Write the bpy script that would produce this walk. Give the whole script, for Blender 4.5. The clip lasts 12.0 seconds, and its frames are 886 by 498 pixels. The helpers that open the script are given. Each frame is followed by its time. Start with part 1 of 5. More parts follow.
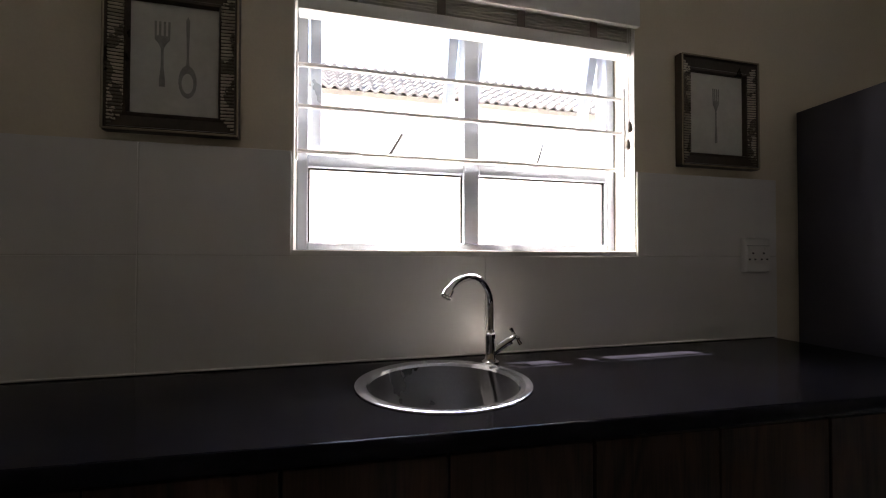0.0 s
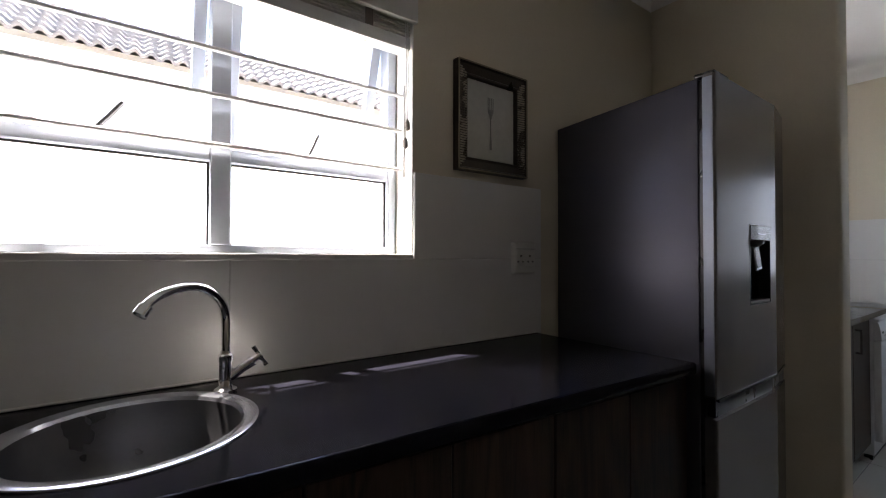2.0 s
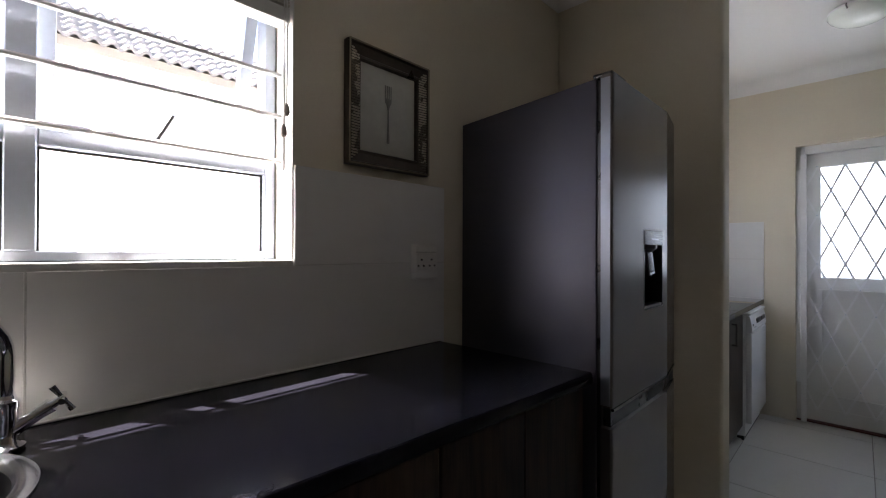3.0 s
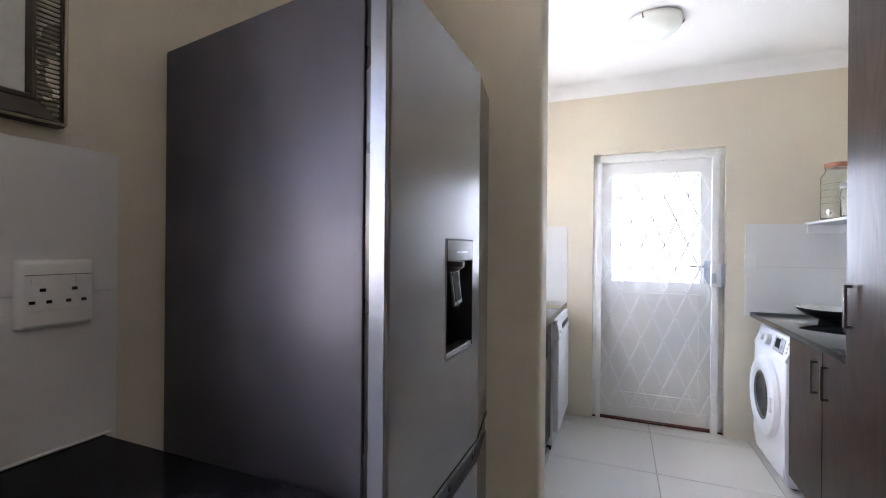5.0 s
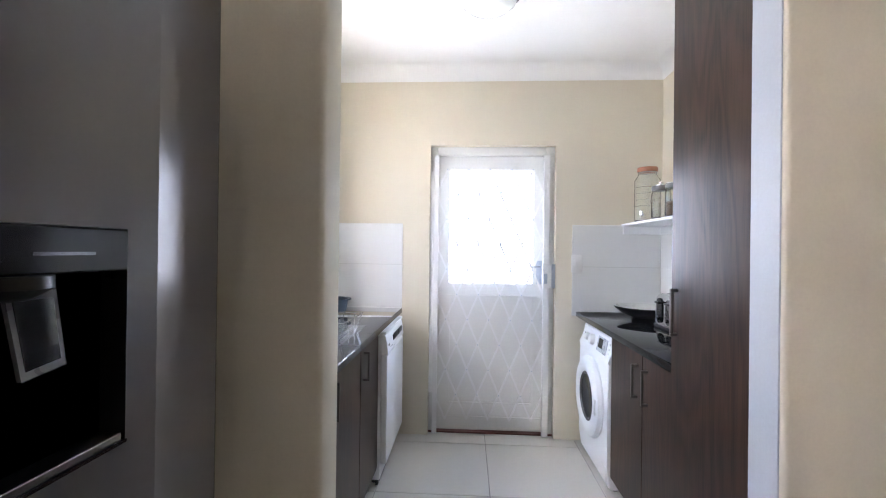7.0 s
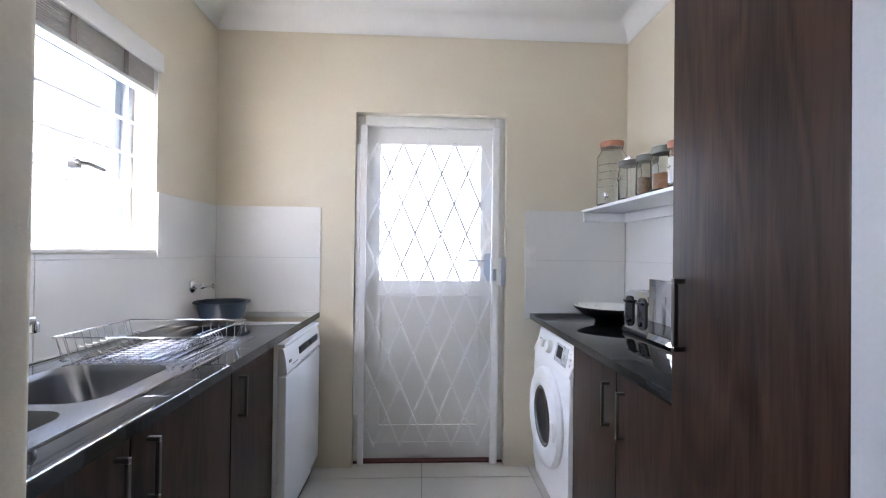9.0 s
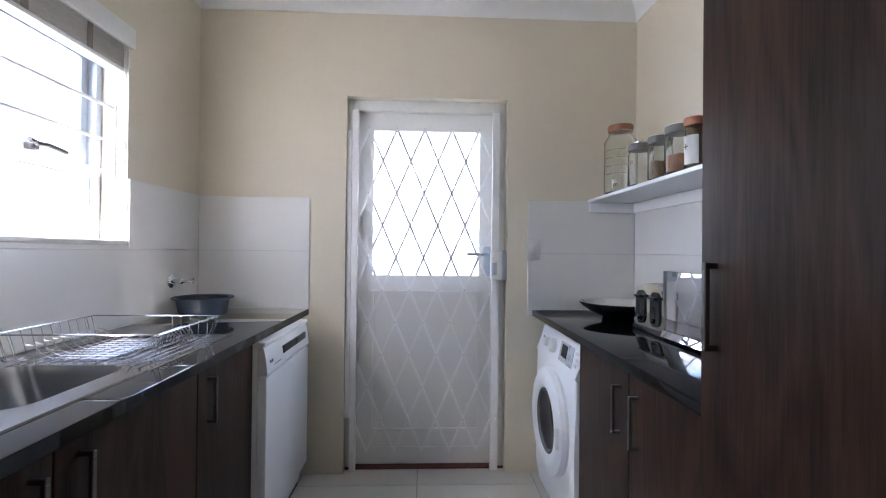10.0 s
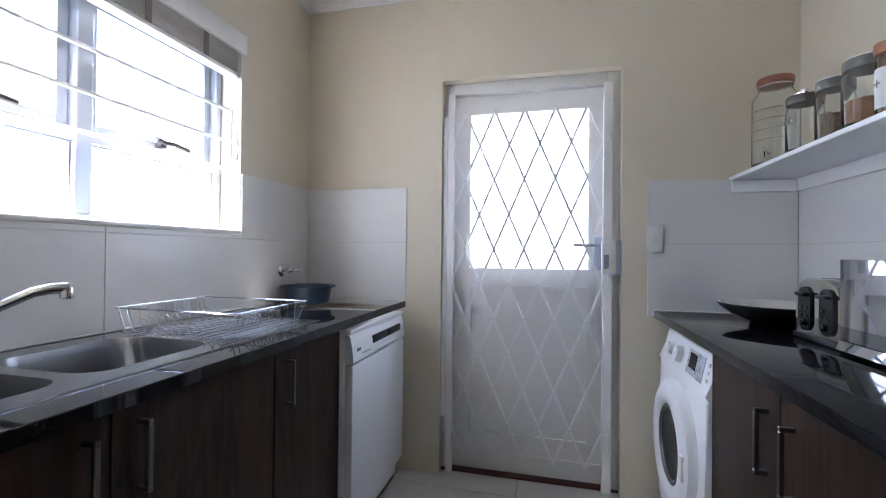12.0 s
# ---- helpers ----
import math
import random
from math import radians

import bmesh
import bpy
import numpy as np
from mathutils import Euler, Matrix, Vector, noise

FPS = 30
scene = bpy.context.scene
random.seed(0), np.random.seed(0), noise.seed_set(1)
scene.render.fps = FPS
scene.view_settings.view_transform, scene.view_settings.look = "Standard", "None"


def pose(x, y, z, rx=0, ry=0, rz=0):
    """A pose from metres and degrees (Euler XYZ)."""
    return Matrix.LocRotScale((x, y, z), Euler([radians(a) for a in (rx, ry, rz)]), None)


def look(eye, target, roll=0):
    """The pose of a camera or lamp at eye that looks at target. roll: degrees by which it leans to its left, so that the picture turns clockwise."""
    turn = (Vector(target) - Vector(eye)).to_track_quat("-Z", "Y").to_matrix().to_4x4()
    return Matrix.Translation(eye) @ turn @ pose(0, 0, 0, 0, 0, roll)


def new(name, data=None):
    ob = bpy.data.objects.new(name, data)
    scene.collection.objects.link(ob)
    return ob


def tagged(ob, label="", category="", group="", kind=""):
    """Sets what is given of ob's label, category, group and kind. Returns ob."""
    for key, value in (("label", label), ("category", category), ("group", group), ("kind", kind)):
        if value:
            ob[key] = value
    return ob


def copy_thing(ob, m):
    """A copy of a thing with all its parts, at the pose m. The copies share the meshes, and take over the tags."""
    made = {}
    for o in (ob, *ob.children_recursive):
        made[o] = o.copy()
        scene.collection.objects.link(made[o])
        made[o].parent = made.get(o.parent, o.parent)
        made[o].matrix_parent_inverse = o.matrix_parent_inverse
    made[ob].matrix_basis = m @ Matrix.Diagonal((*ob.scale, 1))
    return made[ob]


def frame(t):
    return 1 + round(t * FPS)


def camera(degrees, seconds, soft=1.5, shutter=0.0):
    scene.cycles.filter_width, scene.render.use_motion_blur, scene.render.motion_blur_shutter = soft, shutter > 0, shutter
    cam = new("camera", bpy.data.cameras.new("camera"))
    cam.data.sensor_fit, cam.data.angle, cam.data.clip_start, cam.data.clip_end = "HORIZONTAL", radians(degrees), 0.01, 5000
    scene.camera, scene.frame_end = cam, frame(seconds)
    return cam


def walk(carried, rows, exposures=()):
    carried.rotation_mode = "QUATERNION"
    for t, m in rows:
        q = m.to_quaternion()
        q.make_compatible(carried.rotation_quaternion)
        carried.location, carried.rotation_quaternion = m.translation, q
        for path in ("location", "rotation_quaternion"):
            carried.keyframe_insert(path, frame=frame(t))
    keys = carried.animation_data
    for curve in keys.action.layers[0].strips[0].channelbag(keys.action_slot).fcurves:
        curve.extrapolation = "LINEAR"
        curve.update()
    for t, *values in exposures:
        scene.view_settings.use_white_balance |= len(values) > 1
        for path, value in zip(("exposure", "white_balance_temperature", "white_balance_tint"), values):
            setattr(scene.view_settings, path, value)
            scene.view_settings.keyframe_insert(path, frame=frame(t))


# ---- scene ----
cam = camera(91.6, 12.0, 1.1)
PATH = [
    (0, (0.561, 0.763, 1.234), (1.076, 2.695, 1.268), 0.1),
    (0.5, (0.626, 0.763, 1.246), (1.332, 2.634, 1.267), 0.1),
    (1, (0.689, 0.772, 1.244), (1.565, 2.569, 1.274), 0.0),
    (1.5, (0.756, 0.775, 1.249), (1.772, 2.498, 1.268), 0.2),
    (2, (0.821, 0.802, 1.245), (1.991, 2.423, 1.279), 0.1),
    (2.5, (0.892, 0.811, 1.263), (2.196, 2.327, 1.282), 0.2),
    (3, (0.984, 0.847, 1.277), (2.421, 2.239, 1.288), 0.2),
    (4.8, (1.53, 1.02, 1.326), (3.357, 1.833, 1.327), 0.5),
    (5, (1.588, 1.01, 1.327), (3.44, 1.766, 1.328), 0.5),
    (5.5, (1.711, 0.997, 1.335), (3.622, 1.588, 1.339), 0.6),
    (6, (1.836, 0.986, 1.339), (3.793, 1.399, 1.343), 0.6),
    (6.5, (1.98, 0.978, 1.338), (3.965, 1.222, 1.341), 0.7),
    (7, (2.104, 0.931, 1.329), (4.101, 1.042, 1.335), 0.7),
    (7.5, (2.266, 0.853, 1.303), (4.266, 0.866, 1.318), 0.7),
    (9.5, (2.733, 0.789, 1.248), (4.73, 0.69, 1.264), 0.7),
    (10, (2.803, 0.757, 1.228), (4.801, 0.677, 1.241), 0.6),
    (10.5, (2.877, 0.711, 1.217), (4.877, 0.734, 1.228), 0.5),
    (11, (2.923, 0.673, 1.199), (4.916, 0.846, 1.211), 0.5),
    (11.5, (2.953, 0.644, 1.188), (4.926, 0.974, 1.199), 0.5),
    (12, (2.978, 0.632, 1.172), (4.918, 1.119, 1.188), 0.6),
]
EXPOSURES = [
    (0, 3.28, 7100, 18.5), (1.5, 3.20, 6850, 18.5), (2.5, 3.18, 6720, 18), (3.2, 3.42, 6650, 18), (4.8, 4.86, 6600, 19.5), (5.5, 5.06, 6550, 19.5),
    (7.5, 5.04, 6550, 19.5), (9.5, 4.36, 6500, 20.5), (10.5, 4.13, 6420, 20.5), (12, 4.08, 6350, 20.5),
]
walk(cam, [(t, look(eye, target, roll)) for t, eye, target, roll in PATH], EXPOSURES)

# ---- light ----
world = bpy.data.worlds.new("sky")
scene.world = world
world.use_nodes = True
wn = world.node_tree
sky = wn.nodes.new("ShaderNodeTexSky")
sky.sky_type, sky.sun_disc = "NISHITA", False
sky.air_density, sky.dust_density = 1.0, 0.6
TO_SUN = Vector((-0.29, 0.37, 1.0)).normalized()
sky.sun_elevation = math.asin(TO_SUN.z)
sky.sun_rotation = math.atan2(TO_SUN.x, TO_SUN.y)
wn.links.new(sky.outputs[0], wn.nodes["Background"].inputs[0])
wn.nodes["Background"].inputs[1].default_value = 0.15
sun = new("sun", bpy.data.lights.new("sun", "SUN"))
sun.data.energy, sun.data.angle, sun.data.color = 5.0, radians(0.5), (1.0, 0.95, 0.87)
sun.matrix_world = look((-2.5, 8.0, 10.0), Vector((-2.5, 8.0, 10.0)) - TO_SUN)


def daylight(name, at, target, w, h, watts, color):
    """The sky's light in one glazed opening."""
    a = new(name, bpy.data.lights.new(name, "AREA"))
    a.data.shape, a.data.size, a.data.size_y, a.data.energy, a.data.color = "RECTANGLE", w, h, watts, color
    a.matrix_world = look(at, target)


COOL, WARM = (0.66, 0.83, 1.0), (1.0, 0.96, 0.915)
daylight("daylight_window_1", (1.014, 2.215, 1.525), (1.014, 1.0, 1.78), 1.02, 0.53, 1.20, WARM)
daylight("daylight_window_2", (4.046, 2.215, 1.690), (4.046, 1.0, 1.62), 1.14, 0.80, 0.70, COOL)
daylight("daylight_door", (5.42, 0.756, 1.508), (4.0, 0.756, 1.45), 0.62, 0.80, 0.45, COOL)


# ---- materials ----
def node_mat(name):
    m = bpy.data.materials.new(name)
    m.use_nodes = True
    return m, m.node_tree, m.node_tree.nodes["Principled BSDF"]


def add(nt, kind, **kw):
    n = nt.nodes.new(kind)
    for k, v in kw.items():
        n.inputs[k].default_value = v
    return n


def surface(name, col, rough=0.5, metal=0.0, var=0.08, scale=3.0, fine=60.0, bump=0.05, stretch=(1, 1, 1), rvar=0.08, coat=0.0, second=None, spec=0.5):
    """A painted, stone or metal surface: broad patches and a fine grain in colour, gloss and relief."""
    m, nt, b = node_mat(name)
    co = nt.nodes.new("ShaderNodeTexCoord")
    rnd = nt.nodes.new("ShaderNodeObjectInfo")
    mp = nt.nodes.new("ShaderNodeMapping")
    mp.inputs["Scale"].default_value = stretch
    off = nt.nodes.new("ShaderNodeVectorMath")
    off.operation = "SCALE"
    off.inputs[0].default_value = (7.3, 3.1, 5.7)
    nt.links.new(rnd.outputs["Random"], off.inputs["Scale"])
    nt.links.new(off.outputs[0], mp.inputs["Location"])
    nt.links.new(co.outputs["Object"], mp.inputs["Vector"])
    big = add(nt, "ShaderNodeTexNoise", Scale=scale, Detail=4.0, Roughness=0.6)
    small = add(nt, "ShaderNodeTexNoise", Scale=fine, Detail=3.0, Roughness=0.6)
    for n in (big, small):
        nt.links.new(mp.outputs[0], n.inputs["Vector"])
    mixf = nt.nodes.new("ShaderNodeMath")
    mixf.operation = "MULTIPLY_ADD"
    mixf.inputs[1].default_value = 0.45
    nt.links.new(small.outputs["Fac"], mixf.inputs[0])
    half = nt.nodes.new("ShaderNodeMath")
    half.operation = "MULTIPLY"
    half.inputs[1].default_value = 0.55
    nt.links.new(big.outputs["Fac"], half.inputs[0])
    nt.links.new(half.outputs[0], mixf.inputs[2])
    ramp = nt.nodes.new("ShaderNodeValToRGB")
    lo = tuple(max(0.0, c * (1 - var)) for c in col)
    hi = second or tuple(min(1.0, c * (1 + var)) for c in col)
    ramp.color_ramp.elements[0].position, ramp.color_ramp.elements[0].color = 0.3, (*lo, 1)
    ramp.color_ramp.elements[1].position, ramp.color_ramp.elements[1].color = 0.7, (*hi, 1)
    nt.links.new(mixf.outputs[0], ramp.inputs[0])
    nt.links.new(ramp.outputs[0], b.inputs["Base Color"])
    rr = nt.nodes.new("ShaderNodeMapRange")
    rr.inputs["From Min"].default_value, rr.inputs["From Max"].default_value = 0.3, 0.7
    rr.inputs["To Min"].default_value, rr.inputs["To Max"].default_value = max(0.02, rough - rvar), min(1, rough + rvar)
    nt.links.new(big.outputs["Fac"], rr.inputs["Value"])
    nt.links.new(rr.outputs[0], b.inputs["Roughness"])
    b.inputs["Metallic"].default_value = metal
    b.inputs["Coat Weight"].default_value = coat
    b.inputs["Specular IOR Level"].default_value = spec
    if bump:
        bp = add(nt, "ShaderNodeBump", Strength=bump, Distance=0.002)
        nt.links.new(small.outputs["Fac"], bp.inputs["Height"])
        nt.links.new(bp.outputs[0], b.inputs["Normal"])
    return m


def wood(name, dark, light, rough=0.38):
    """Wood-look laminate with an upright grain: broad streaks, fine pores, a few wavy figures."""
    m, nt, b = node_mat(name)
    co = nt.nodes.new("ShaderNodeTexCoord")
    rnd = nt.nodes.new("ShaderNodeObjectInfo")
    off = nt.nodes.new("ShaderNodeVectorMath")
    off.operation = "SCALE"
    off.inputs[0].default_value = (7.3, 3.1, 5.7)
    nt.links.new(rnd.outputs["Random"], off.inputs["Scale"])
    maps = []
    for st in ((6, 6, 0.35), (160, 160, 7.0), (3.2, 3.2, 0.42)):
        mp = nt.nodes.new("ShaderNodeMapping")
        mp.inputs["Scale"].default_value = st
        nt.links.new(off.outputs[0], mp.inputs["Location"])
        nt.links.new(co.outputs["Object"], mp.inputs["Vector"])
        maps.append(mp)
    streak = add(nt, "ShaderNodeTexNoise", Scale=1.0, Detail=5.0, Roughness=0.6, Distortion=0.4)
    pore = add(nt, "ShaderNodeTexNoise", Scale=1.0, Detail=3.0, Roughness=0.7)
    figure = add(nt, "ShaderNodeTexNoise", Scale=1.0, Detail=3.0, Roughness=0.45, Distortion=0.5)
    for n, mp in zip((streak, pore, figure), maps):
        nt.links.new(mp.outputs[0], n.inputs["Vector"])
    a = nt.nodes.new("ShaderNodeMath")
    a.operation = "MULTIPLY_ADD"
    a.inputs[1].default_value = 0.42
    nt.links.new(pore.outputs["Fac"], a.inputs[0])
    s = nt.nodes.new("ShaderNodeMath")
    s.operation = "MULTIPLY_ADD"
    s.inputs[1].default_value = 0.50
    nt.links.new(streak.outputs["Fac"], s.inputs[0])
    times = nt.nodes.new("ShaderNodeMath")
    times.operation = "MULTIPLY"
    times.inputs[1].default_value = 40.0
    nt.links.new(figure.outputs["Fac"], times.inputs[0])
    rings = nt.nodes.new("ShaderNodeMath")
    rings.operation = "PINGPONG"
    rings.inputs[1].default_value = 1.0
    nt.links.new(times.outputs[0], rings.inputs[0])
    w = nt.nodes.new("ShaderNodeMath")
    w.operation = "MULTIPLY"
    w.inputs[1].default_value = 0.14
    nt.links.new(rings.outputs[0], w.inputs[0])
    nt.links.new(w.outputs[0], s.inputs[2])
    nt.links.new(s.outputs[0], a.inputs[2])
    ramp = nt.nodes.new("ShaderNodeValToRGB")
    ramp.color_ramp.elements[0].position, ramp.color_ramp.elements[0].color = 0.38, (*dark, 1)
    ramp.color_ramp.elements[1].position, ramp.color_ramp.elements[1].color = 0.62, (*light, 1)
    nt.links.new(a.outputs[0], ramp.inputs[0])
    nt.links.new(ramp.outputs[0], b.inputs["Base Color"])
    b.inputs["Roughness"].default_value = rough
    b.inputs["Specular IOR Level"].default_value = 0.20
    bp = add(nt, "ShaderNodeBump", Strength=0.25, Distance=0.0006)
    nt.links.new(a.outputs[0], bp.inputs["Height"])
    nt.links.new(bp.outputs[0], b.inputs["Normal"])
    return m


def clear(name, col=(1, 1, 1), rough=0.0):
    m, nt, b = node_mat(name)
    b.inputs["Base Color"].default_value = (*col, 1)
    b.inputs["Transmission Weight"].default_value = 1.0
    b.inputs["Roughness"].default_value = rough
    b.inputs["IOR"].default_value = 1.45
    return m


WALL = surface("wall_paint", (0.68, 0.614, 0.490), 0.75, var=0.05, scale=1.2, fine=140, bump=0.25)
CEIL = surface("ceiling_paint", (0.80, 0.795, 0.775), 0.8, var=0.03, scale=1.0, fine=90, bump=0.12)
TILE = surface("wall_tile_glaze", (0.71, 0.70, 0.675), 0.30, var=0.02, scale=2.0, fine=25, bump=0.015, rvar=0.02)
FLOOR_GROUT = surface("floor_grout", (0.30, 0.28, 0.25), 0.9, var=0.15, scale=8, fine=200, bump=0.3)
GROUT = surface("grout", (0.60, 0.59, 0.56), 0.9, var=0.1, scale=8, fine=200, bump=0.3)
FLOOR_TILE = surface("floor_tile_glaze", (0.55, 0.525, 0.475), 0.34, var=0.035, scale=1.6, fine=40, bump=0.0, rvar=0.0)
STONE = surface("black_granite", (0.006, 0.006, 0.007), 0.035, var=0.5, scale=14, fine=420, bump=0.0, rvar=0.01, second=(0.018, 0.018, 0.020), spec=0.40)
STONE_MATT = surface("charcoal_laminate", (0.008, 0.008, 0.0115), 0.13, var=0.3, scale=10, fine=380, bump=0.0, rvar=0.01, second=(0.013, 0.013, 0.019), spec=0.07)
WOOD = wood("walnut_laminate", (0.0095, 0.0050, 0.0036), (0.046, 0.0235, 0.0155), 0.30)
KICK = surface("plinth_board", (0.02, 0.016, 0.014), 0.5, scale=6)
STEEL = surface("brushed_steel", (0.26, 0.265, 0.29), 0.15, 1.0, var=0.06, scale=5, fine=120, bump=0.03, stretch=(1, 6, 6), rvar=0.03)
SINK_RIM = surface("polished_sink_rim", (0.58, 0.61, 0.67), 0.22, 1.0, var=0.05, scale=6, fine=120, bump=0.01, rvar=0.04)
# bowl steel: the shade inside the bowls is put into this darker base
STEEL_BOWL = surface("shaded_bowl_steel", (0.26, 0.265, 0.28), 0.30, 1.0, var=0.06, scale=5, fine=120, bump=0.02, rvar=0.04)
FRIDGE_SIDE = surface("fridge_side_paint", (0.074, 0.073, 0.092), 0.48, 0.60, var=0.03, scale=3, fine=260, bump=0.05)
FRIDGE_FRONT = surface("fridge_steel_front", (0.165, 0.156, 0.153), 0.21, 0.35, var=0.03, scale=2, fine=160, bump=0.0, rvar=0.03, spec=0.26)
EDGE_METAL = surface("pale_door_edge", (0.21, 0.23, 0.275), 0.42, 0.75, var=0.05, scale=4, fine=120, bump=0.02)
CHROME = surface("chrome", (0.78, 0.79, 0.80), 0.06, 1.0, var=0.03, scale=8, fine=60, bump=0.0, rvar=0.03)
WIRE = surface("plated_wire", (0.46, 0.47, 0.49), 0.16, 1.0, var=0.08, scale=30, fine=120, bump=0.0, rvar=0.04)
NICKEL = surface("satin_nickel", (0.17, 0.16, 0.155), 0.36, 1.0, var=0.05, scale=9, fine=120, bump=0.03)
ALU = surface("aluminium_frame", (0.50, 0.55, 0.62), 0.35, 0.55, var=0.05, scale=4, fine=90, bump=0.03)
WHITE = surface("white_enamel", (0.80, 0.80, 0.80), 0.30, var=0.02, scale=3, fine=90, bump=0.01, rvar=0.02)
WHITE_PLASTIC = surface("white_plastic", (0.74, 0.73, 0.70), 0.4, var=0.04, scale=9, fine=120, bump=0.03)
DOOR_PAINT = surface("door_paint", (0.76, 0.75, 0.72), 0.4, var=0.05, scale=2.5, fine=80, bump=0.12)
GATE_PAINT = surface("gate_paint", (0.82, 0.81, 0.80), 0.35, var=0.05, scale=8, fine=150, bump=0.06)
BLACK = surface("black_plastic", (0.012, 0.012, 0.013), 0.3, var=0.3, scale=8, fine=150, bump=0.03)
DARK_PANEL = surface("dark_glossy_panel", (0.014, 0.015, 0.017), 0.13, var=0.15, scale=4, fine=90, bump=0.01)
FRAME_WOOD = surface("bronze_frame", (0.060, 0.044, 0.032), 0.34, 0.35, var=0.3, scale=7, fine=110, bump=0.15)
FRAME_RIB = surface("worn_silver_rib", (0.62, 0.57, 0.47), 0.28, 0.7, var=0.2, scale=12, fine=200, bump=0.1)
FRAME_LIP = surface("worn_gilt_lip", (0.34, 0.29, 0.21), 0.5, 0.2, var=0.15, scale=9, fine=150, bump=0.05)
PRINT = surface("aged_print_paper", (0.56, 0.56, 0.51), 0.5, var=0.10, scale=9, fine=40, bump=0.02)
INK = surface("print_ink_grey", (0.27, 0.27, 0.25), 0.55, var=0.3, scale=20, fine=90, bump=0.0)
GLASS = clear("window_glass")
JAR_GLASS = clear("jar_glass", (0.96, 0.98, 0.97))
COPPER = surface("copper_lid", (0.40, 0.19, 0.125), 0.42, 1.0, var=0.1, scale=10, fine=120, bump=0.03)
LID_GREY = surface("grey_green_lid", (0.16, 0.17, 0.16), 0.4, 0.3, var=0.1, scale=10, fine=120)
ORANGE_FOOD = surface("dried_orange_pieces", (0.40, 0.13, 0.03), 0.6, var=0.6, scale=60, fine=200, bump=0.5, second=(0.62, 0.28, 0.10))
BROWN_FOOD = surface("dried_brown_pieces", (0.20, 0.10, 0.045), 0.6, var=0.6, scale=60, fine=200, bump=0.5, second=(0.42, 0.27, 0.15))
LABEL_PAPER = surface("label_paper", (0.75, 0.75, 0.73), 0.6, var=0.04, scale=12, fine=150)
BLUE_PLASTIC = surface("slate_blue_plastic", (0.014, 0.030, 0.054), 0.42, var=0.12, scale=8, fine=120)
PAN_BLACK = surface("pan_black_coating", (0.012, 0.012, 0.012), 0.35, var=0.3, scale=8, fine=200)
PAN_CREAM = surface("pan_cream_enamel", (0.62, 0.62, 0.58), 0.3, var=0.05, scale=6, fine=100)
MIRROR = surface("mirror_door", (0.66, 0.67, 0.70), 0.03, 1.0, var=0.03, scale=3, fine=50, bump=0.0, rvar=0.01)
LAMP_GLASS = surface("opal_lamp_glass", (0.90, 0.94, 0.88), 0.12, var=0.04, scale=6, fine=60, bump=0.0)
BLIND_WOOD = surface("blind_slat", (0.58, 0.54, 0.47), 0.5, var=0.12, scale=6, fine=90, bump=0.08)
TAPE = surface("blind_tape", (0.24, 0.21, 0.18), 0.8, var=0.1)
SILL_WHITE = surface("reveal_paint", (0.80, 0.79, 0.75), 0.55, var=0.04, scale=3, fine=120, bump=0.12)
THRESHOLD = surface("red_brown_threshold", (0.10, 0.022, 0.016), 0.6, var=0.3, scale=14, fine=120, bump=0.2)
# the blue in this plaster stands in for sky blue in door reflections
PLASTER = surface("sky_tinted_plaster", (0.25, 0.27, 0.30), 0.9, var=0.06, scale=1.5, fine=60, bump=0.3)
HOUSE = surface("house_plaster", (0.58, 0.575, 0.56), 0.9, var=0.06, scale=1.5, fine=60, bump=0.3)
JAMB_PALE = surface("pale_blue_grey_facing", (0.42, 0.44, 0.47), 0.6, var=0.05, scale=2, fine=120, bump=0.1)
ROOF = surface("clay_roof_tile", (0.29, 0.265, 0.25), 0.85, var=0.15, scale=2.5, fine=30, bump=0.3)
GROUND = surface("concrete_paving", (0.27, 0.265, 0.26), 0.9, var=0.12, scale=1.0, fine=25, bump=0.3)
PANEL_GREY = surface("pale_grey_panel", (0.42, 0.44, 0.46), 0.3, var=0.05, scale=8)
SMOKY = surface("smoky_lever_plastic", (0.12, 0.12, 0.125), 0.3, var=0.06, scale=8)
SEAL = surface("white_sealant", (0.78, 0.77, 0.74), 0.5, var=0.05, scale=10)


# ---- mesh helpers ----
def box(bm, x0, x1, y0, y1, z0, z1):
    v = [bm.verts.new((x, y, z)) for z in (z0, z1) for x, y in ((x0, y0), (x1, y0), (x1, y1), (x0, y1))]
    for f in ((3, 2, 1, 0), (4, 5, 6, 7), (0, 1, 5, 4), (1, 2, 6, 5), (2, 3, 7, 6), (3, 0, 4, 7)):
        bm.faces.new([v[i] for i in f])
    return v


def boxes(*spec, bevel=0.0, seg=2):
    bm = bmesh.new()
    for s in spec:
        box(bm, *s)
    if bevel:
        bmesh.ops.bevel(bm, geom=bm.edges[:], offset=bevel, segments=seg, affect="EDGES", profile=0.5, clamp_overlap=True)
    return bm


def loft(bm, loops, cap0=True, cap1=True, closed=True):
    rows = [[bm.verts.new(p) for p in loop] for loop in loops]
    for a, b in zip(rows, rows[1:]):
        n = len(a)
        for i in range(n if closed else n - 1):
            bm.faces.new((a[i], a[(i + 1) % n], b[(i + 1) % n], b[i]))
    if cap0:
        bm.faces.new(rows[0][::-1])
    if cap1:
        bm.faces.new(rows[-1])
    return rows


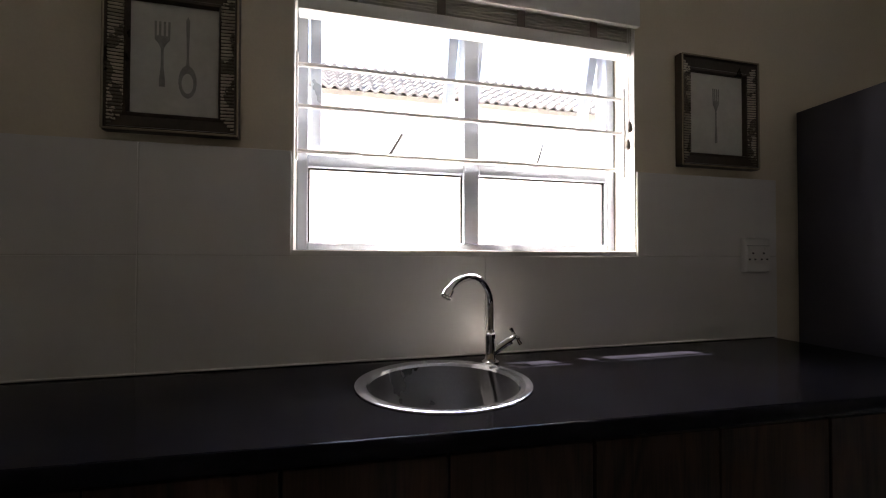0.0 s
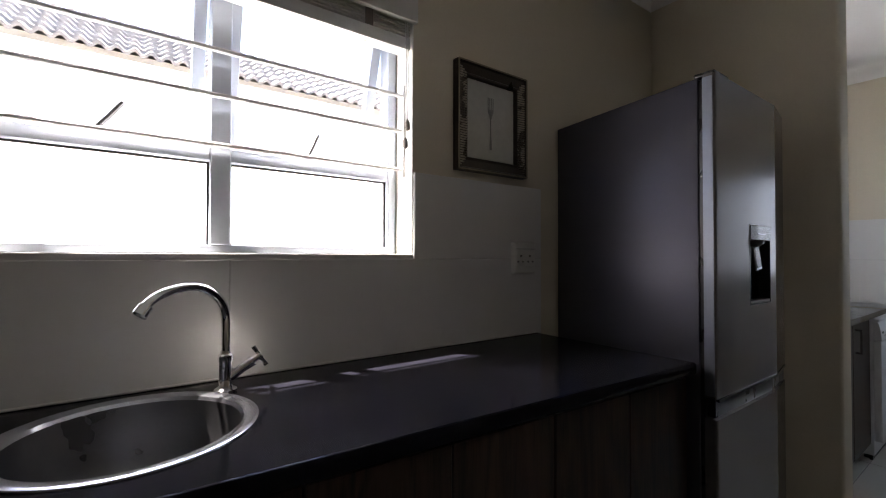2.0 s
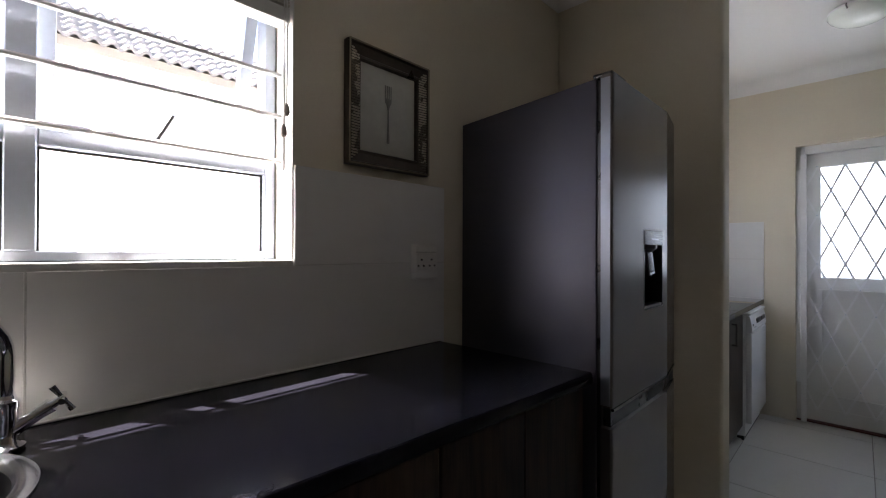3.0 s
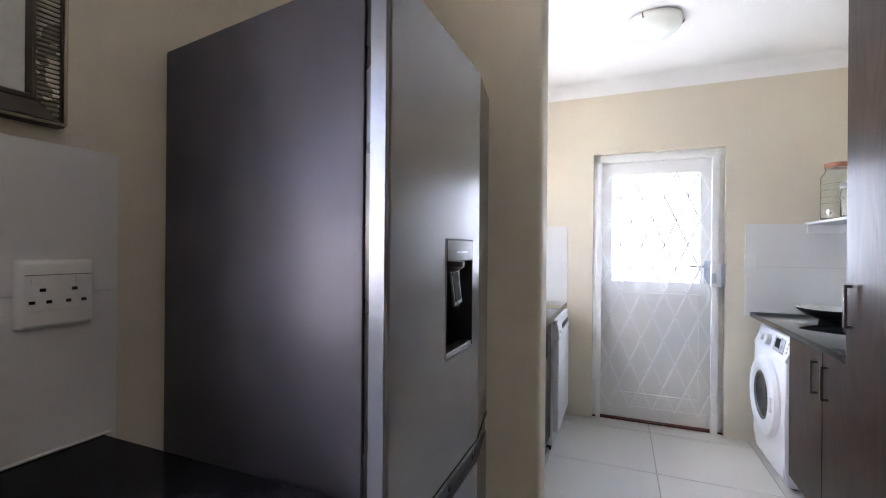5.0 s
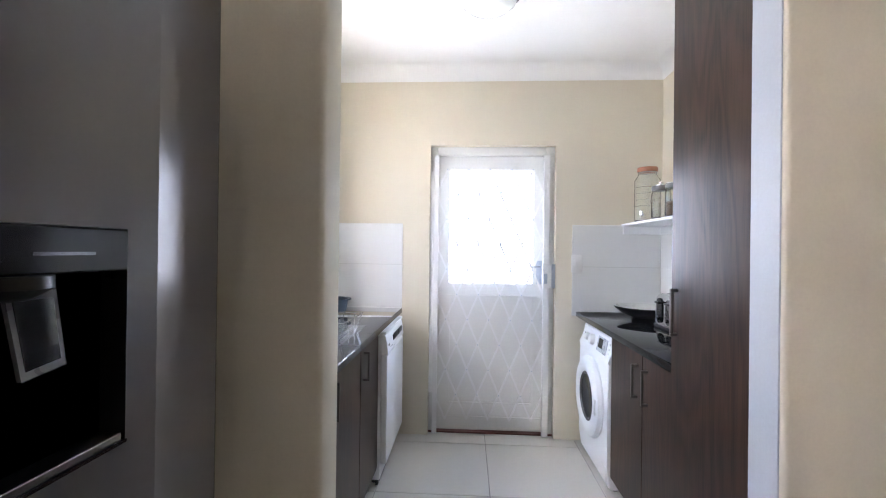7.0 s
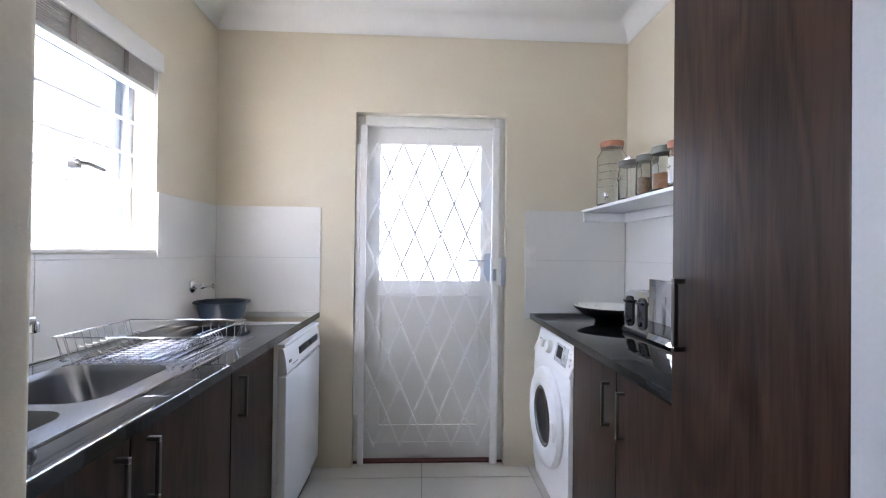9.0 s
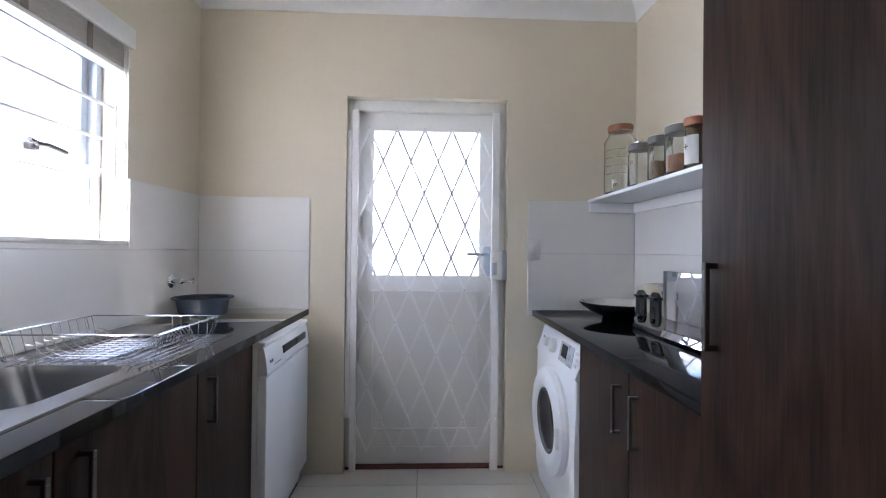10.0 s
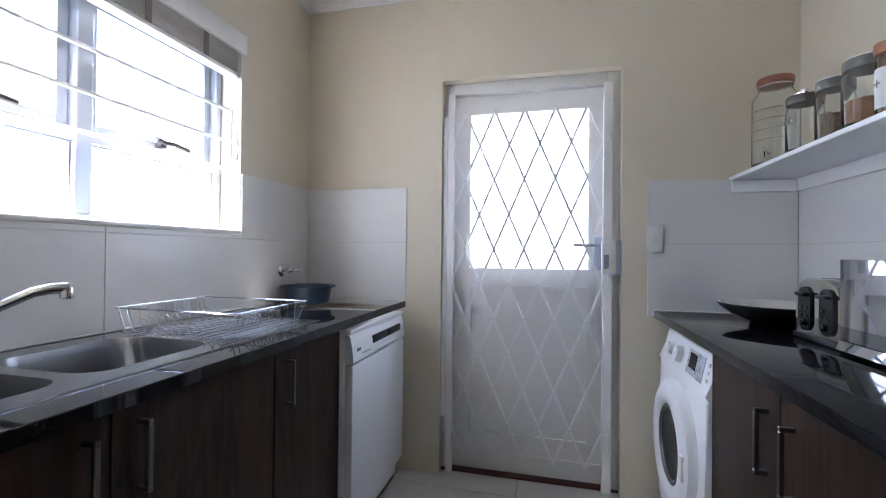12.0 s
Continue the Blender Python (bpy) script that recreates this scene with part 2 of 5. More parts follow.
def circle(c, r, n=24, axis="z", ry=None):
    ry = r if ry is None else ry
    out = []
    for i in range(n):
        a = 2 * math.pi * i / n
        u, v = r * math.cos(a), ry * math.sin(a)
        out.append((c[0] + u, c[1] + v, c[2]) if axis == "z" else (c[0] + u, c[1], c[2] + v) if axis == "y" else (c[0], c[1] + u, c[2] + v))
    return out


def lathe(bm, profile, c=(0, 0, 0), n=28, axis="z", cap0=True, cap1=True):
    """profile: (radius, distance along the axis)."""
    loops = []
    for r, h in profile:
        p = list(c)
        p["xyz".index(axis)] += h
        loops.append(circle(p, r, n, axis))
    loft(bm, loops, cap0, cap1)
    return bm


def tube(bm, pts, r, n=8, cap=True):
    pts = [Vector(p) for p in pts]
    loops = []
    up = Vector((0.13, 0.21, 0.97)).normalized()
    for i, p in enumerate(pts):
        d = (pts[min(i + 1, len(pts) - 1)] - pts[max(i - 1, 0)]).normalized()
        if abs(d.dot(up)) > 0.98:
            up = Vector((0.9, 0.3, 0.1)).normalized()
        a = d.cross(up).normalized()
        b = a.cross(d).normalized()
        up = b
        rr = r[i] if isinstance(r, (list, tuple)) else r
        loops.append([p + rr * (math.cos(2 * math.pi * k / n) * a + math.sin(2 * math.pi * k / n) * b) for k in range(n)])
    loft(bm, loops, cap, cap)
    return bm


def link(name, bm, material, parent=None, label="", smooth=True, angle=35):
    me = bpy.data.meshes.new(name)
    bmesh.ops.recalc_face_normals(bm, faces=bm.faces[:])
    bm.to_mesh(me)
    bm.free()
    if smooth:
        me.polygons.foreach_set("use_smooth", [True] * len(me.polygons))
        me.set_sharp_from_angle(angle=radians(angle))
    me.materials.append(material)
    ob = new(name, me)
    if parent:
        ob.parent = parent
    if label:
        tagged(ob, label)
    return ob


def part(name, bm, material, parent, label="", smooth=True):
    return link(name, bm, material, parent, label, smooth)


def thing(name, at, label, category, group="", turn=0.0):
    ob = new(name)
    ob.matrix_basis = pose(*at, 0, 0, turn)
    ob.empty_display_size = 0.1
    return tagged(ob, label, category, group)


def structure(name, bm, material, label="", smooth=True):
    return tagged(link(name, bm, material, None, "", smooth), label, kind="structure")


def rounded_rect(x0, x1, y0, y1, z, r, n=6):
    out = []
    for cx, cy, a0 in ((x1 - r, y1 - r, 0), (x0 + r, y1 - r, 90), (x0 + r, y0 + r, 180), (x1 - r, y0 + r, 270)):
        for k in range(n + 1):
            a = radians(a0 + 90 * k / n)
            out.append((cx + r * math.cos(a), cy + r * math.sin(a), z))
    return out


def plate_with_hole(bm, x0, x1, y0, y1, z, hole):
    """A flat rectangle at height z with one hole, whose loop runs anticlockwise."""
    cx, cy = sum(p[0] for p in hole) / len(hole), sum(p[1] for p in hole) / len(hole)
    inner = [bm.verts.new((p[0], p[1], z)) for p in hole]
    outer, sides = [], []
    for p in hole:
        dx, dy = p[0] - cx, p[1] - cy
        tx = ((x1 if dx > 0 else x0) - cx) / dx if abs(dx) > 1e-9 else 1e9
        ty = ((y1 if dy > 0 else y0) - cy) / dy if abs(dy) > 1e-9 else 1e9
        t = min(tx, ty)
        outer.append(bm.verts.new((cx + t * dx, cy + t * dy, z)))
        sides.append(("E" if dx > 0 else "W") if tx < ty else ("N" if dy > 0 else "S"))
    corner = {"EN": (x1, y1), "NW": (x0, y1), "WS": (x0, y0), "SE": (x1, y0)}
    n = len(hole)
    for i in range(n):
        j = (i + 1) % n
        if sides[i] != sides[j] and sides[i] + sides[j] in corner:
            c = bm.verts.new((*corner[sides[i] + sides[j]], z))
            bm.faces.new((inner[i], outer[i], c, outer[j], inner[j]))
        else:
            bm.faces.new((inner[i], outer[i], outer[j], inner[j]))
    return inner


# ---- large structure ----
NORTH, EAST, SOUTH_S = 2.0, 5.2, -0.43       # inner faces: window wall, back door wall, scullery's other wall
WEST, SOUTH = -4.6, -5.0
PART0, PART1 = 3.045, 3.175                    # faces of the cross wall
JAMB_N, JAMB_S = 1.25, 0.25                  # its two ends
TOP = 2.64                                   # ceiling
W1 = (0.465, 1.564, 1.247, 2.13)
W2 = (3.446, 4.646, 1.257, 2.13)
DOOR = (0.304, 1.200, 2.085)

bm = bmesh.new()
xs = [WEST - 0.2, W1[0], W1[1], W2[0], W2[1], EAST + 0.2]
box(bm, xs[0], xs[1], NORTH, NORTH + 0.22, -0.1, TOP + 0.1)
box(bm, xs[2], xs[3], NORTH, NORTH + 0.22, -0.1, TOP + 0.1)
box(bm, xs[4], xs[5], NORTH, NORTH + 0.22, -0.1, TOP + 0.1)
for w in (W1, W2):
    box(bm, w[0], w[1], NORTH, NORTH + 0.22, -0.1, w[2])
    box(bm, w[0], w[1], NORTH, NORTH + 0.22, w[3], TOP + 0.1)
wall_north = structure("wall_north", bm, WALL, "beige painted plaster wall with two windows", False)
bm = bmesh.new()
box(bm, EAST, EAST + 0.2, SOUTH_S - 0.2, DOOR[0], -0.1, TOP + 0.1)
box(bm, EAST, EAST + 0.2, DOOR[1], NORTH, -0.1, TOP + 0.1)
box(bm, EAST, EAST + 0.2, DOOR[0], DOOR[1], DOOR[2], TOP + 0.1)
wall_east = structure("wall_east", bm, WALL, "beige painted plaster wall round the back door", False)
wall_scullery = structure("wall_south_1", boxes((PART1, EAST, SOUTH_S - 0.15, SOUTH_S, -0.1, TOP + 0.1)), WALL, "beige painted plaster wall beside the worktop", False)
structure("wall_cross_1", boxes((PART0, PART1, JAMB_N, NORTH, -0.1, TOP + 0.1), bevel=0.014, seg=4), WALL, "beige painted wall stub beside the fridge")
structure("wall_cross_2", boxes((PART0 + 0.022, PART1, SOUTH, JAMB_S, -0.1, TOP + 0.1), bevel=0.014, seg=4), WALL, "beige painted wall beside the tall cupboard")
# thin facing over the wall's end, greyer and bluer than the wall colour
structure("trim_jamb", boxes((PART0 + 0.034, PART1 + 0.002, JAMB_S - 0.002, JAMB_S + 0.003, 0.0, TOP - 0.001), bevel=0.001, seg=1), JAMB_PALE, "thin pale blue-grey facing on the wall's end beside the cupboard")
structure("wall_south_2", boxes((WEST, PART1, SOUTH - 0.2, SOUTH, -0.1, TOP + 0.1)), WALL, "plain beige wall closing the kitchen", False)
structure("wall_west", boxes((WEST - 0.2, WEST, SOUTH - 0.2, NORTH, -0.1, TOP + 0.1)), WALL, "plain beige wall closing the kitchen", False)
structure("ceiling", boxes((WEST - 0.2, EAST + 0.2, SOUTH - 0.2, NORTH + 0.2, TOP, TOP + 0.12)), CEIL, "flat white painted ceiling", False)


def cornice(name, a, b, inward):
    """A coved white moulding between wall and ceiling from a to b; inward points into the room."""
    a, b, d = Vector((*a, 0)), Vector((*b, 0)), Vector((*inward, 0))
    prof = [(0.0, 0.097), (0.004, 0.097)]
    prof += [(0.094 - 0.090 * math.cos(radians(t)), 0.0942 - 0.0937 * math.sin(radians(t))) for t in range(0, 91, 10)]
    prof += [(0.0, 0.0005)]
    m = bmesh.new()
    loft(m, [[p + d * u + Vector((0, 0, TOP - h)) for u, h in prof] for p in (a, b)])
    return structure(name, m, CEIL, "white coved cornice under the ceiling")


cornice("trim_cornice_1", (PART1, NORTH - 0.001), (EAST, NORTH - 0.001), (0, -1))
cornice("trim_cornice_2", (EAST - 0.001, NORTH), (EAST - 0.001, SOUTH_S), (-1, 0))
cornice("trim_cornice_3", (PART1, SOUTH_S + 0.001), (EAST, SOUTH_S + 0.001), (0, 1))
cornice("trim_cornice_4", (WEST, NORTH - 0.001), (PART0, NORTH - 0.001), (0, -1))
cornice("trim_cornice_5", (PART0 - 0.001, NORTH), (PART0 - 0.001, JAMB_N), (-1, 0))
cornice("trim_cornice_6", (PART0 - 0.001, JAMB_S), (PART0 - 0.001, SOUTH), (-1, 0))

# slab out of view; its overhang is set to cut the sun to strips
structure("roof", boxes((WEST - 0.4, EAST + 0.45, SOUTH - 0.4, NORTH + 0.495, TOP + 0.012 + 0.1, TOP + 0.26)), PLASTER, "unseen flat roof slab, its overhang sized to trim the sun", False)
floor = structure("floor", boxes((WEST - 0.2, EAST + 0.25, SOUTH - 0.2, NORTH + 0.2, -0.1, -0.004)), FLOOR_GROUT, "pale ceramic tiled floor with grey joints", False)
structure("ground", boxes((-300, 300, -300, 300, -0.35, -0.2)), GROUND, "pale paved ground outside the house", False)

# white-painted window reveals
for k, w in enumerate((W1, W2)):
    bm = bmesh.new()
    box(bm, w[0], w[0] + 0.004, NORTH - 0.001, NORTH + 0.10, w[2], w[3])
    box(bm, w[1] - 0.004, w[1], NORTH - 0.001, NORTH + 0.10, w[2], w[3])
    box(bm, w[0], w[1], NORTH - 0.001, NORTH + 0.10, w[3] - 0.004, w[3])
    structure("trim_reveal_%d" % (k + 1), bm, SILL_WHITE, "white painted window reveal", False)
    bm = boxes((w[0], w[1], NORTH - 0.006, NORTH + 0.16, w[2] - 0.012, w[2] + 0.004), bevel=0.002)
    structure("window_sill_%d" % (k + 1), bm, TILE, "white tiled window sill")


# ---- windows ----
FRAME_Y = NORTH + 0.105


def sash(parent, x0, x1, z0, z1, tilt, label):
    """A top-hung sash with its pane; tilt opens its foot outwards."""
    hinge = part("sash", boxes((-(x1 - x0) / 2, (x1 - x0) / 2, 0, 0.03, -0.034, 0)), ALU, parent, label)
    hinge.matrix_basis = pose((x0 + x1) / 2, FRAME_Y + 0.032, z1, tilt)
    w, h = (x1 - x0) / 2, z1 - z0
    bm = boxes((-w, -w + 0.034, 0, 0.03, -h, -0.034), (w - 0.034, w, 0, 0.03, -h, -0.034), (-w + 0.034, w - 0.034, 0, 0.03, -h, -h + 0.034), bevel=0.002, seg=1)
    part("sash_frame", bm, ALU, hinge)
    pane = part("pane", boxes((-w + 0.03, w - 0.03, 0.012, 0.016, -h + 0.03, -0.03)), GLASS, hinge, "clear window pane", False)
    pane.visible_shadow = False
    return hinge


def window(name, w, tilt, handles):
    x0, x1, z0, z1 = w[0] + 0.004, w[1] - 0.004, w[2] + 0.004, w[3] - 0.004
    win = tagged(new(name), "two-light aluminium window with burglar bars", "window", kind="structure")
    y0, y1 = FRAME_Y, FRAME_Y + 0.06
    part("window_frame", boxes((x0, x0 + 0.032, y0, y1, z0, z1), (x1 - 0.032, x1, y0, y1, z0, z1), (x0 + 0.032, x1 - 0.032, y0, y1, z0, z0 + 0.024), (x0 + 0.032, x1 - 0.032, y0, y1, z1 - 0.10, z1), bevel=0.003, seg=1), ALU, win)
    mx = (x0 + x1) / 2
    zt = 1.520 if tilt else 1.538
    part("mullion", boxes((mx - 0.026, mx + 0.026, y0 - 0.002, y1, z0 + 0.024, z1 - 0.1), bevel=0.003, seg=1), ALU, win)
    for a, b in ((x0 + 0.032, mx - 0.026), (mx + 0.026, x1 - 0.032)):
        part("transom", boxes((a, b, y0, y1, zt - 0.019, zt + 0.019), bevel=0.003, seg=1), ALU, win)
        pane = part("pane", boxes((a + 0.004, b - 0.004, y0 + 0.03, y0 + 0.034, z0 + 0.026, zt - 0.02)), GLASS, win, "clear window pane", False)
        pane.visible_shadow = False
        part("bead", boxes((a, a + 0.005, y0 + 0.02, y0 + 0.03, z0 + 0.024, zt - 0.019), (b - 0.005, b, y0 + 0.02, y0 + 0.03, z0 + 0.024, zt - 0.019), (a + 0.005, b - 0.005, y0 + 0.02, y0 + 0.03, zt - 0.024, zt - 0.019)), BLACK if tilt else ALU, win, "thin glazing gasket", False)
        s = sash(win, a + 0.002, b - 0.002, zt + 0.021, z1 - 0.102, tilt, "aluminium sash, open outwards" if tilt else "closed aluminium sash")
        cx = (a + b) / 2
        if handles:
            bm = boxes((cx - 0.012, cx + 0.012, y0 - 0.004, y0 + 0.03, zt + 0.030, zt + 0.056), bevel=0.003)
            part("handle_block", bm, BLACK, win, "black window catch")
            bm = bmesh.new()
            tube(bm, [(cx, y0 - 0.008, zt + 0.050), (cx + 0.03, y0 - 0.02, zt + 0.050), (cx + 0.10, y0 - 0.024, zt + 0.040)], [0.009, 0.009, 0.008], 8)
            part("handle", bm, BLACK, win, "black window handle")
            bm = bmesh.new()
            tube(bm, [(cx, y0 - 0.008, zt + 0.050), (cx - 0.04, y0 - 0.014, zt + 0.056)], 0.009, 8)
            part("handle_tail", bm, BLACK, win)
        else:
            bm = bmesh.new()
            sx = cx if a < mx - 0.1 else cx - 0.025
            tube(bm, [(sx - 0.004, y0 + 0.02, zt + 0.026), (sx + 0.022, y0 + 0.045, zt + 0.068), (sx + 0.050, y0 + 0.075, zt + 0.118)], 0.0065, 6)
            part("stay_arm", bm, BLACK, win, "dark window stay arm")
    for z in ((1.786, 1.666, 1.536) if tilt else (1.808, 1.666, 1.538)):
        bm = bmesh.new()
        tube(bm, [(x0 - 0.004, NORTH + 0.058, z), (x1 + 0.004, NORTH + 0.058, z)], 0.0068, 8)
        part("burglar_bar", bm, GATE_PAINT, win, "white round burglar bar")
    for x in (x0, x1):
        s = 1 if x == x0 else -1
        part("bar_bracket", boxes((min(x, x + s * 0.006), max(x, x + s * 0.006), NORTH + 0.046, NORTH + 0.070, 1.51, 1.82), bevel=0.001, seg=1), GATE_PAINT, win)
    return win


window("window_1", W1, 16.0, False)
window("window_2", W2, 0.0, True)


def blind(w, label, cord, fall, pitch, rail):
    """A venetian blind drawn up to its head: valance, gathered slats pitch apart, tapes, cords; fall: how far down the valance reaches."""
    b = thing("venetian_blind", ((w[0] + w[1]) / 2, NORTH, w[3]), label, "blind", "window blinds")
    h = (w[1] - w[0]) / 2
    part("valance", boxes((-h - 0.006, h + 0.006, -0.022, -0.003, -fall, 0.012), bevel=0.003), WHITE_PLASTIC, b, "white blind valance")
    part("head_rail", boxes((-h + 0.008, h - 0.008, 0.006, 0.055, -0.055, -0.006), bevel=0.002), WHITE_PLASTIC, b)
    rnd = random.Random(4)
    for i in range(12):
        z = -0.06 - pitch * i
        d = rnd.uniform(-0.002, 0.002)
        part("slat", boxes((-h + 0.012, h - 0.012, 0.002 + d, 0.052 + d, z - 0.0034, z)), BLIND_WOOD, b, smooth=False)
    foot = -0.061 - 12 * pitch
    part("bottom_rail", boxes((-h + 0.012, h - 0.012, 0.001, 0.054, foot - rail, foot), bevel=0.002), WHITE_PLASTIC, b, "white bottom rail of the blind")
    for x in (-0.39, -0.13, 0.13, 0.39):
        part("tape", boxes((x - 0.013, x + 0.013, -0.0005, 0.001, foot, -0.06)), TAPE, b, "dark ladder tape", False)
        bm = bmesh.new()
        lathe(bm, [(0.005, foot - rail - 0.002), (0.005, foot - rail)], (x, 0.028, 0), 8)
        part("cord_plug", bm, BLIND_WOOD, b)
    for k, x in enumerate((h - 0.030, h - 0.022)):
        bm = bmesh.new()
        tube(bm, [(x, 0.0, -0.06), (x + 0.002, -0.002, -0.3), (x, -0.001, -cord + 0.06 * k)], 0.0018, 6)
        c = part("cord", bm, WHITE_PLASTIC, b, "white pull cord")
        bm = bmesh.new()
        lathe(bm, [(0.002, 0), (0.008, -0.012), (0.009, -0.03), (0.005, -0.036)], (x, -0.001, -cord + 0.06 * k), 10)
        part("tassel", bm, TAPE if w is W1 else WHITE_PLASTIC, b, "cord tassel")
    return b


blind(W1, "raised slatted blind with a white valance above the sink", 0.50, 0.124, 0.0092, 0.040)
blind(W2, "raised slatted blind with a white valance and cord", 0.52, 0.072, 0.0085, 0.016)


# ---- kitchen ----
K_TOP = 0.938


def k_front(x):
    """The worktop's front edge, which runs a little out of square with the wall."""
    return 1.395 + (2.16 - x) * 0.052


SINK = (0.825, 1.745)
top = thing("worktop", (0, 0, K_TOP), "dark charcoal laminate worktop under the kitchen window", "worktop")
bm = bmesh.new()
ring = circle((SINK[0], SINK[1], 0), 0.196, 48)
inner = plate_with_hole(bm, 0.55, 1.10, 1.53, 1.985, 0.0, ring)
inner2 = [bm.verts.new((v.co.x, v.co.y, -0.034)) for v in inner]
for i in range(48):
    j = (i + 1) % 48
    bm.faces.new((inner[i], inner[j], inner2[j], inner2[i]))
for a, b in ((-1.2, 0.55), (1.10, 2.148)):
    f = [bm.verts.new(p) for p in ((a, k_front(a), 0), (b, k_front(b), 0), (b, 1.985, 0), (a, 1.985, 0))]
    bm.faces.new(f)
f = [bm.verts.new(p) for p in ((0.55, k_front(0.55), 0), (1.10, k_front(1.10), 0), (1.10, 1.53, 0), (0.55, 1.53, 0))]
bm.faces.new(f)
bmesh.ops.remove_doubles(bm, verts=bm.verts[:], dist=1e-5)
part("slab", bm, STONE_MATT, top, smooth=False)
bm = bmesh.new()
prof = [(0.0, 0.0), (-0.004, -0.001), (-0.007, -0.005), (-0.008, -0.012), (-0.008, -0.028), (-0.005, -0.033), (0.0, -0.034)]
loft(bm, [[(x, k_front(x) + dy, dz) for dy, dz in prof] for x in (-1.2, 2.148)], False, False, closed=False)
part("front_nose", bm, STONE_MATT, top)
bm = boxes((-1.2, 2.148, 1.985, 1.9935, -0.034, 0.001))
part("back_edge", bm, STONE_MATT, top, smooth=False)
part("sealant_strip", boxes((-1.2, 2.16, 1.986, 1.991, 0.0015, 0.007), bevel=0.002, seg=1), SEAL, top, "white silicone seal along the wall")

cab = thing("base_cabinet", (0, 0, 0), "very dark brown laminate base cupboard under the worktop", "cabinet", "kitchen base cupboards")
part("carcass", boxes((0.002, 0.548, 0.018, 0.46, 0.10, 0.775)), KICK, cab, smooth=False)
for a in (0.003, 0.2765):
    part("door", boxes((a, a + 0.2705, 0.0, 0.018, 0.105, 0.892), bevel=0.0015, seg=1), WOOD, cab, "walnut-look laminate door")
part("plinth", boxes((0.0, 0.55, 0.06, 0.078, 0.0, 0.10)), KICK, cab, smooth=False)
for i in range(6):
    x = -1.16 + i * 0.55
    m = pose(x, k_front(x + 0.275) + 0.028, 0, 0, 0, math.degrees(math.atan(-0.052)))
    if i == 0:
        cab.matrix_basis = m
    else:
        copy_thing(cab, m)

# round sink set in the worktop
sink = thing("round_sink", (SINK[0], SINK[1], K_TOP), "round stainless steel sink set in the dark worktop", "sink")
bm = bmesh.new()
lathe(bm, [(0.216, 0.0005), (0.2155, 0.003), (0.211, 0.0045), (0.196, 0.003), (0.188, 0.001), (0.183, -0.006)], n=64, cap0=False, cap1=False)
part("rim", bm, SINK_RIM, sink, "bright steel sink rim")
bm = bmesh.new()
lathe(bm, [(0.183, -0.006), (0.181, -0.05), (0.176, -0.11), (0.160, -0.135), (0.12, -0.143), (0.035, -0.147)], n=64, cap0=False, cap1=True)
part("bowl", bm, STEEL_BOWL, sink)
bm = bmesh.new()
lathe(bm, [(0.036, -0.1465), (0.036, -0.1440), (0.030, -0.1445), (0.028, -0.1465)], n=28, cap0=False)
part("drain", bm, CHROME, sink, "chrome plug hole ring")
bm = bmesh.new()
lathe(bm, [(0.026, -0.1464), (0.020, -0.1425), (0.004, -0.141)], n=24, cap0=False)
part("strainer", bm, COPPER, sink, "brass coloured strainer")
sink.scale = (0.955, 0.955, 1.0)

tap = thing("sink_tap", (0.996, 1.884, K_TOP + 0.003), "chrome swan-neck tap with a cross handle behind the round sink", "tap")
bm = bmesh.new()
lathe(bm, [(0.024, 0), (0.024, 0.004), (0.017, 0.008), (0.0145, 0.014), (0.0145, 0.066), (0.0165, 0.069), (0.0165, 0.080), (0.012, 0.084), (0.011, 0.090)], n=24)
part("body", bm, CHROME, tap)
bm = bmesh.new()
pts = [(0, 0, 0.080), (0, 0, 0.120), (0, 0, 0.157)]
for k in range(1, 15):
    a = math.pi * 0.92 * k / 14
    u = 0.1015 * (1 - math.cos(a))
    pts.append((-0.779 * u, -0.627 * u, 0.157 + 0.083 * math.sin(a) if a < math.pi / 2 else 0.240 - 0.043 * (1 - math.sin(a))))
tube(bm, pts, 0.0095, 14)
part("spout", bm, CHROME, tap)
bm = bmesh.new()
ea, eb = Vector(pts[-2]), Vector(pts[-1])
ed = (eb - ea).normalized()
tube(bm, [eb - ed * 0.006, eb - ed * 0.004, eb + ed * 0.016, eb + ed * 0.018], [0.010, 0.0135, 0.0135, 0.010], 18)
part("aerator", bm, CHROME, tap)
bm = bmesh.new()
tube(bm, [(0.008, 0, 0.030), (0.035, -0.004, 0.048), (0.056, -0.008, 0.062)], [0.0125, 0.011, 0.013], 14)
valve = part("valve", bm, CHROME, tap)
bm = bmesh.new()
tube(bm, [(0.052, -0.008, 0.060), (0.074, -0.011, 0.074)], [0.008, 0.006], 12)
ax = Vector((0.022, -0.003, 0.014)).normalized()
s1 = ax.cross(Vector((0, 0, 1))).normalized()
s2 = ax.cross(s1)
hub = Vector((0.070, -0.0105, 0.0715))
for s in (s1, s2):
    tube(bm, [hub - s * 0.027, hub - s * 0.010, hub + s * 0.010, hub + s * 0.027], [0.0055, 0.004, 0.004, 0.0055], 8)
part("cross_handle", bm, CHROME, valve, "chrome four-armed handle")


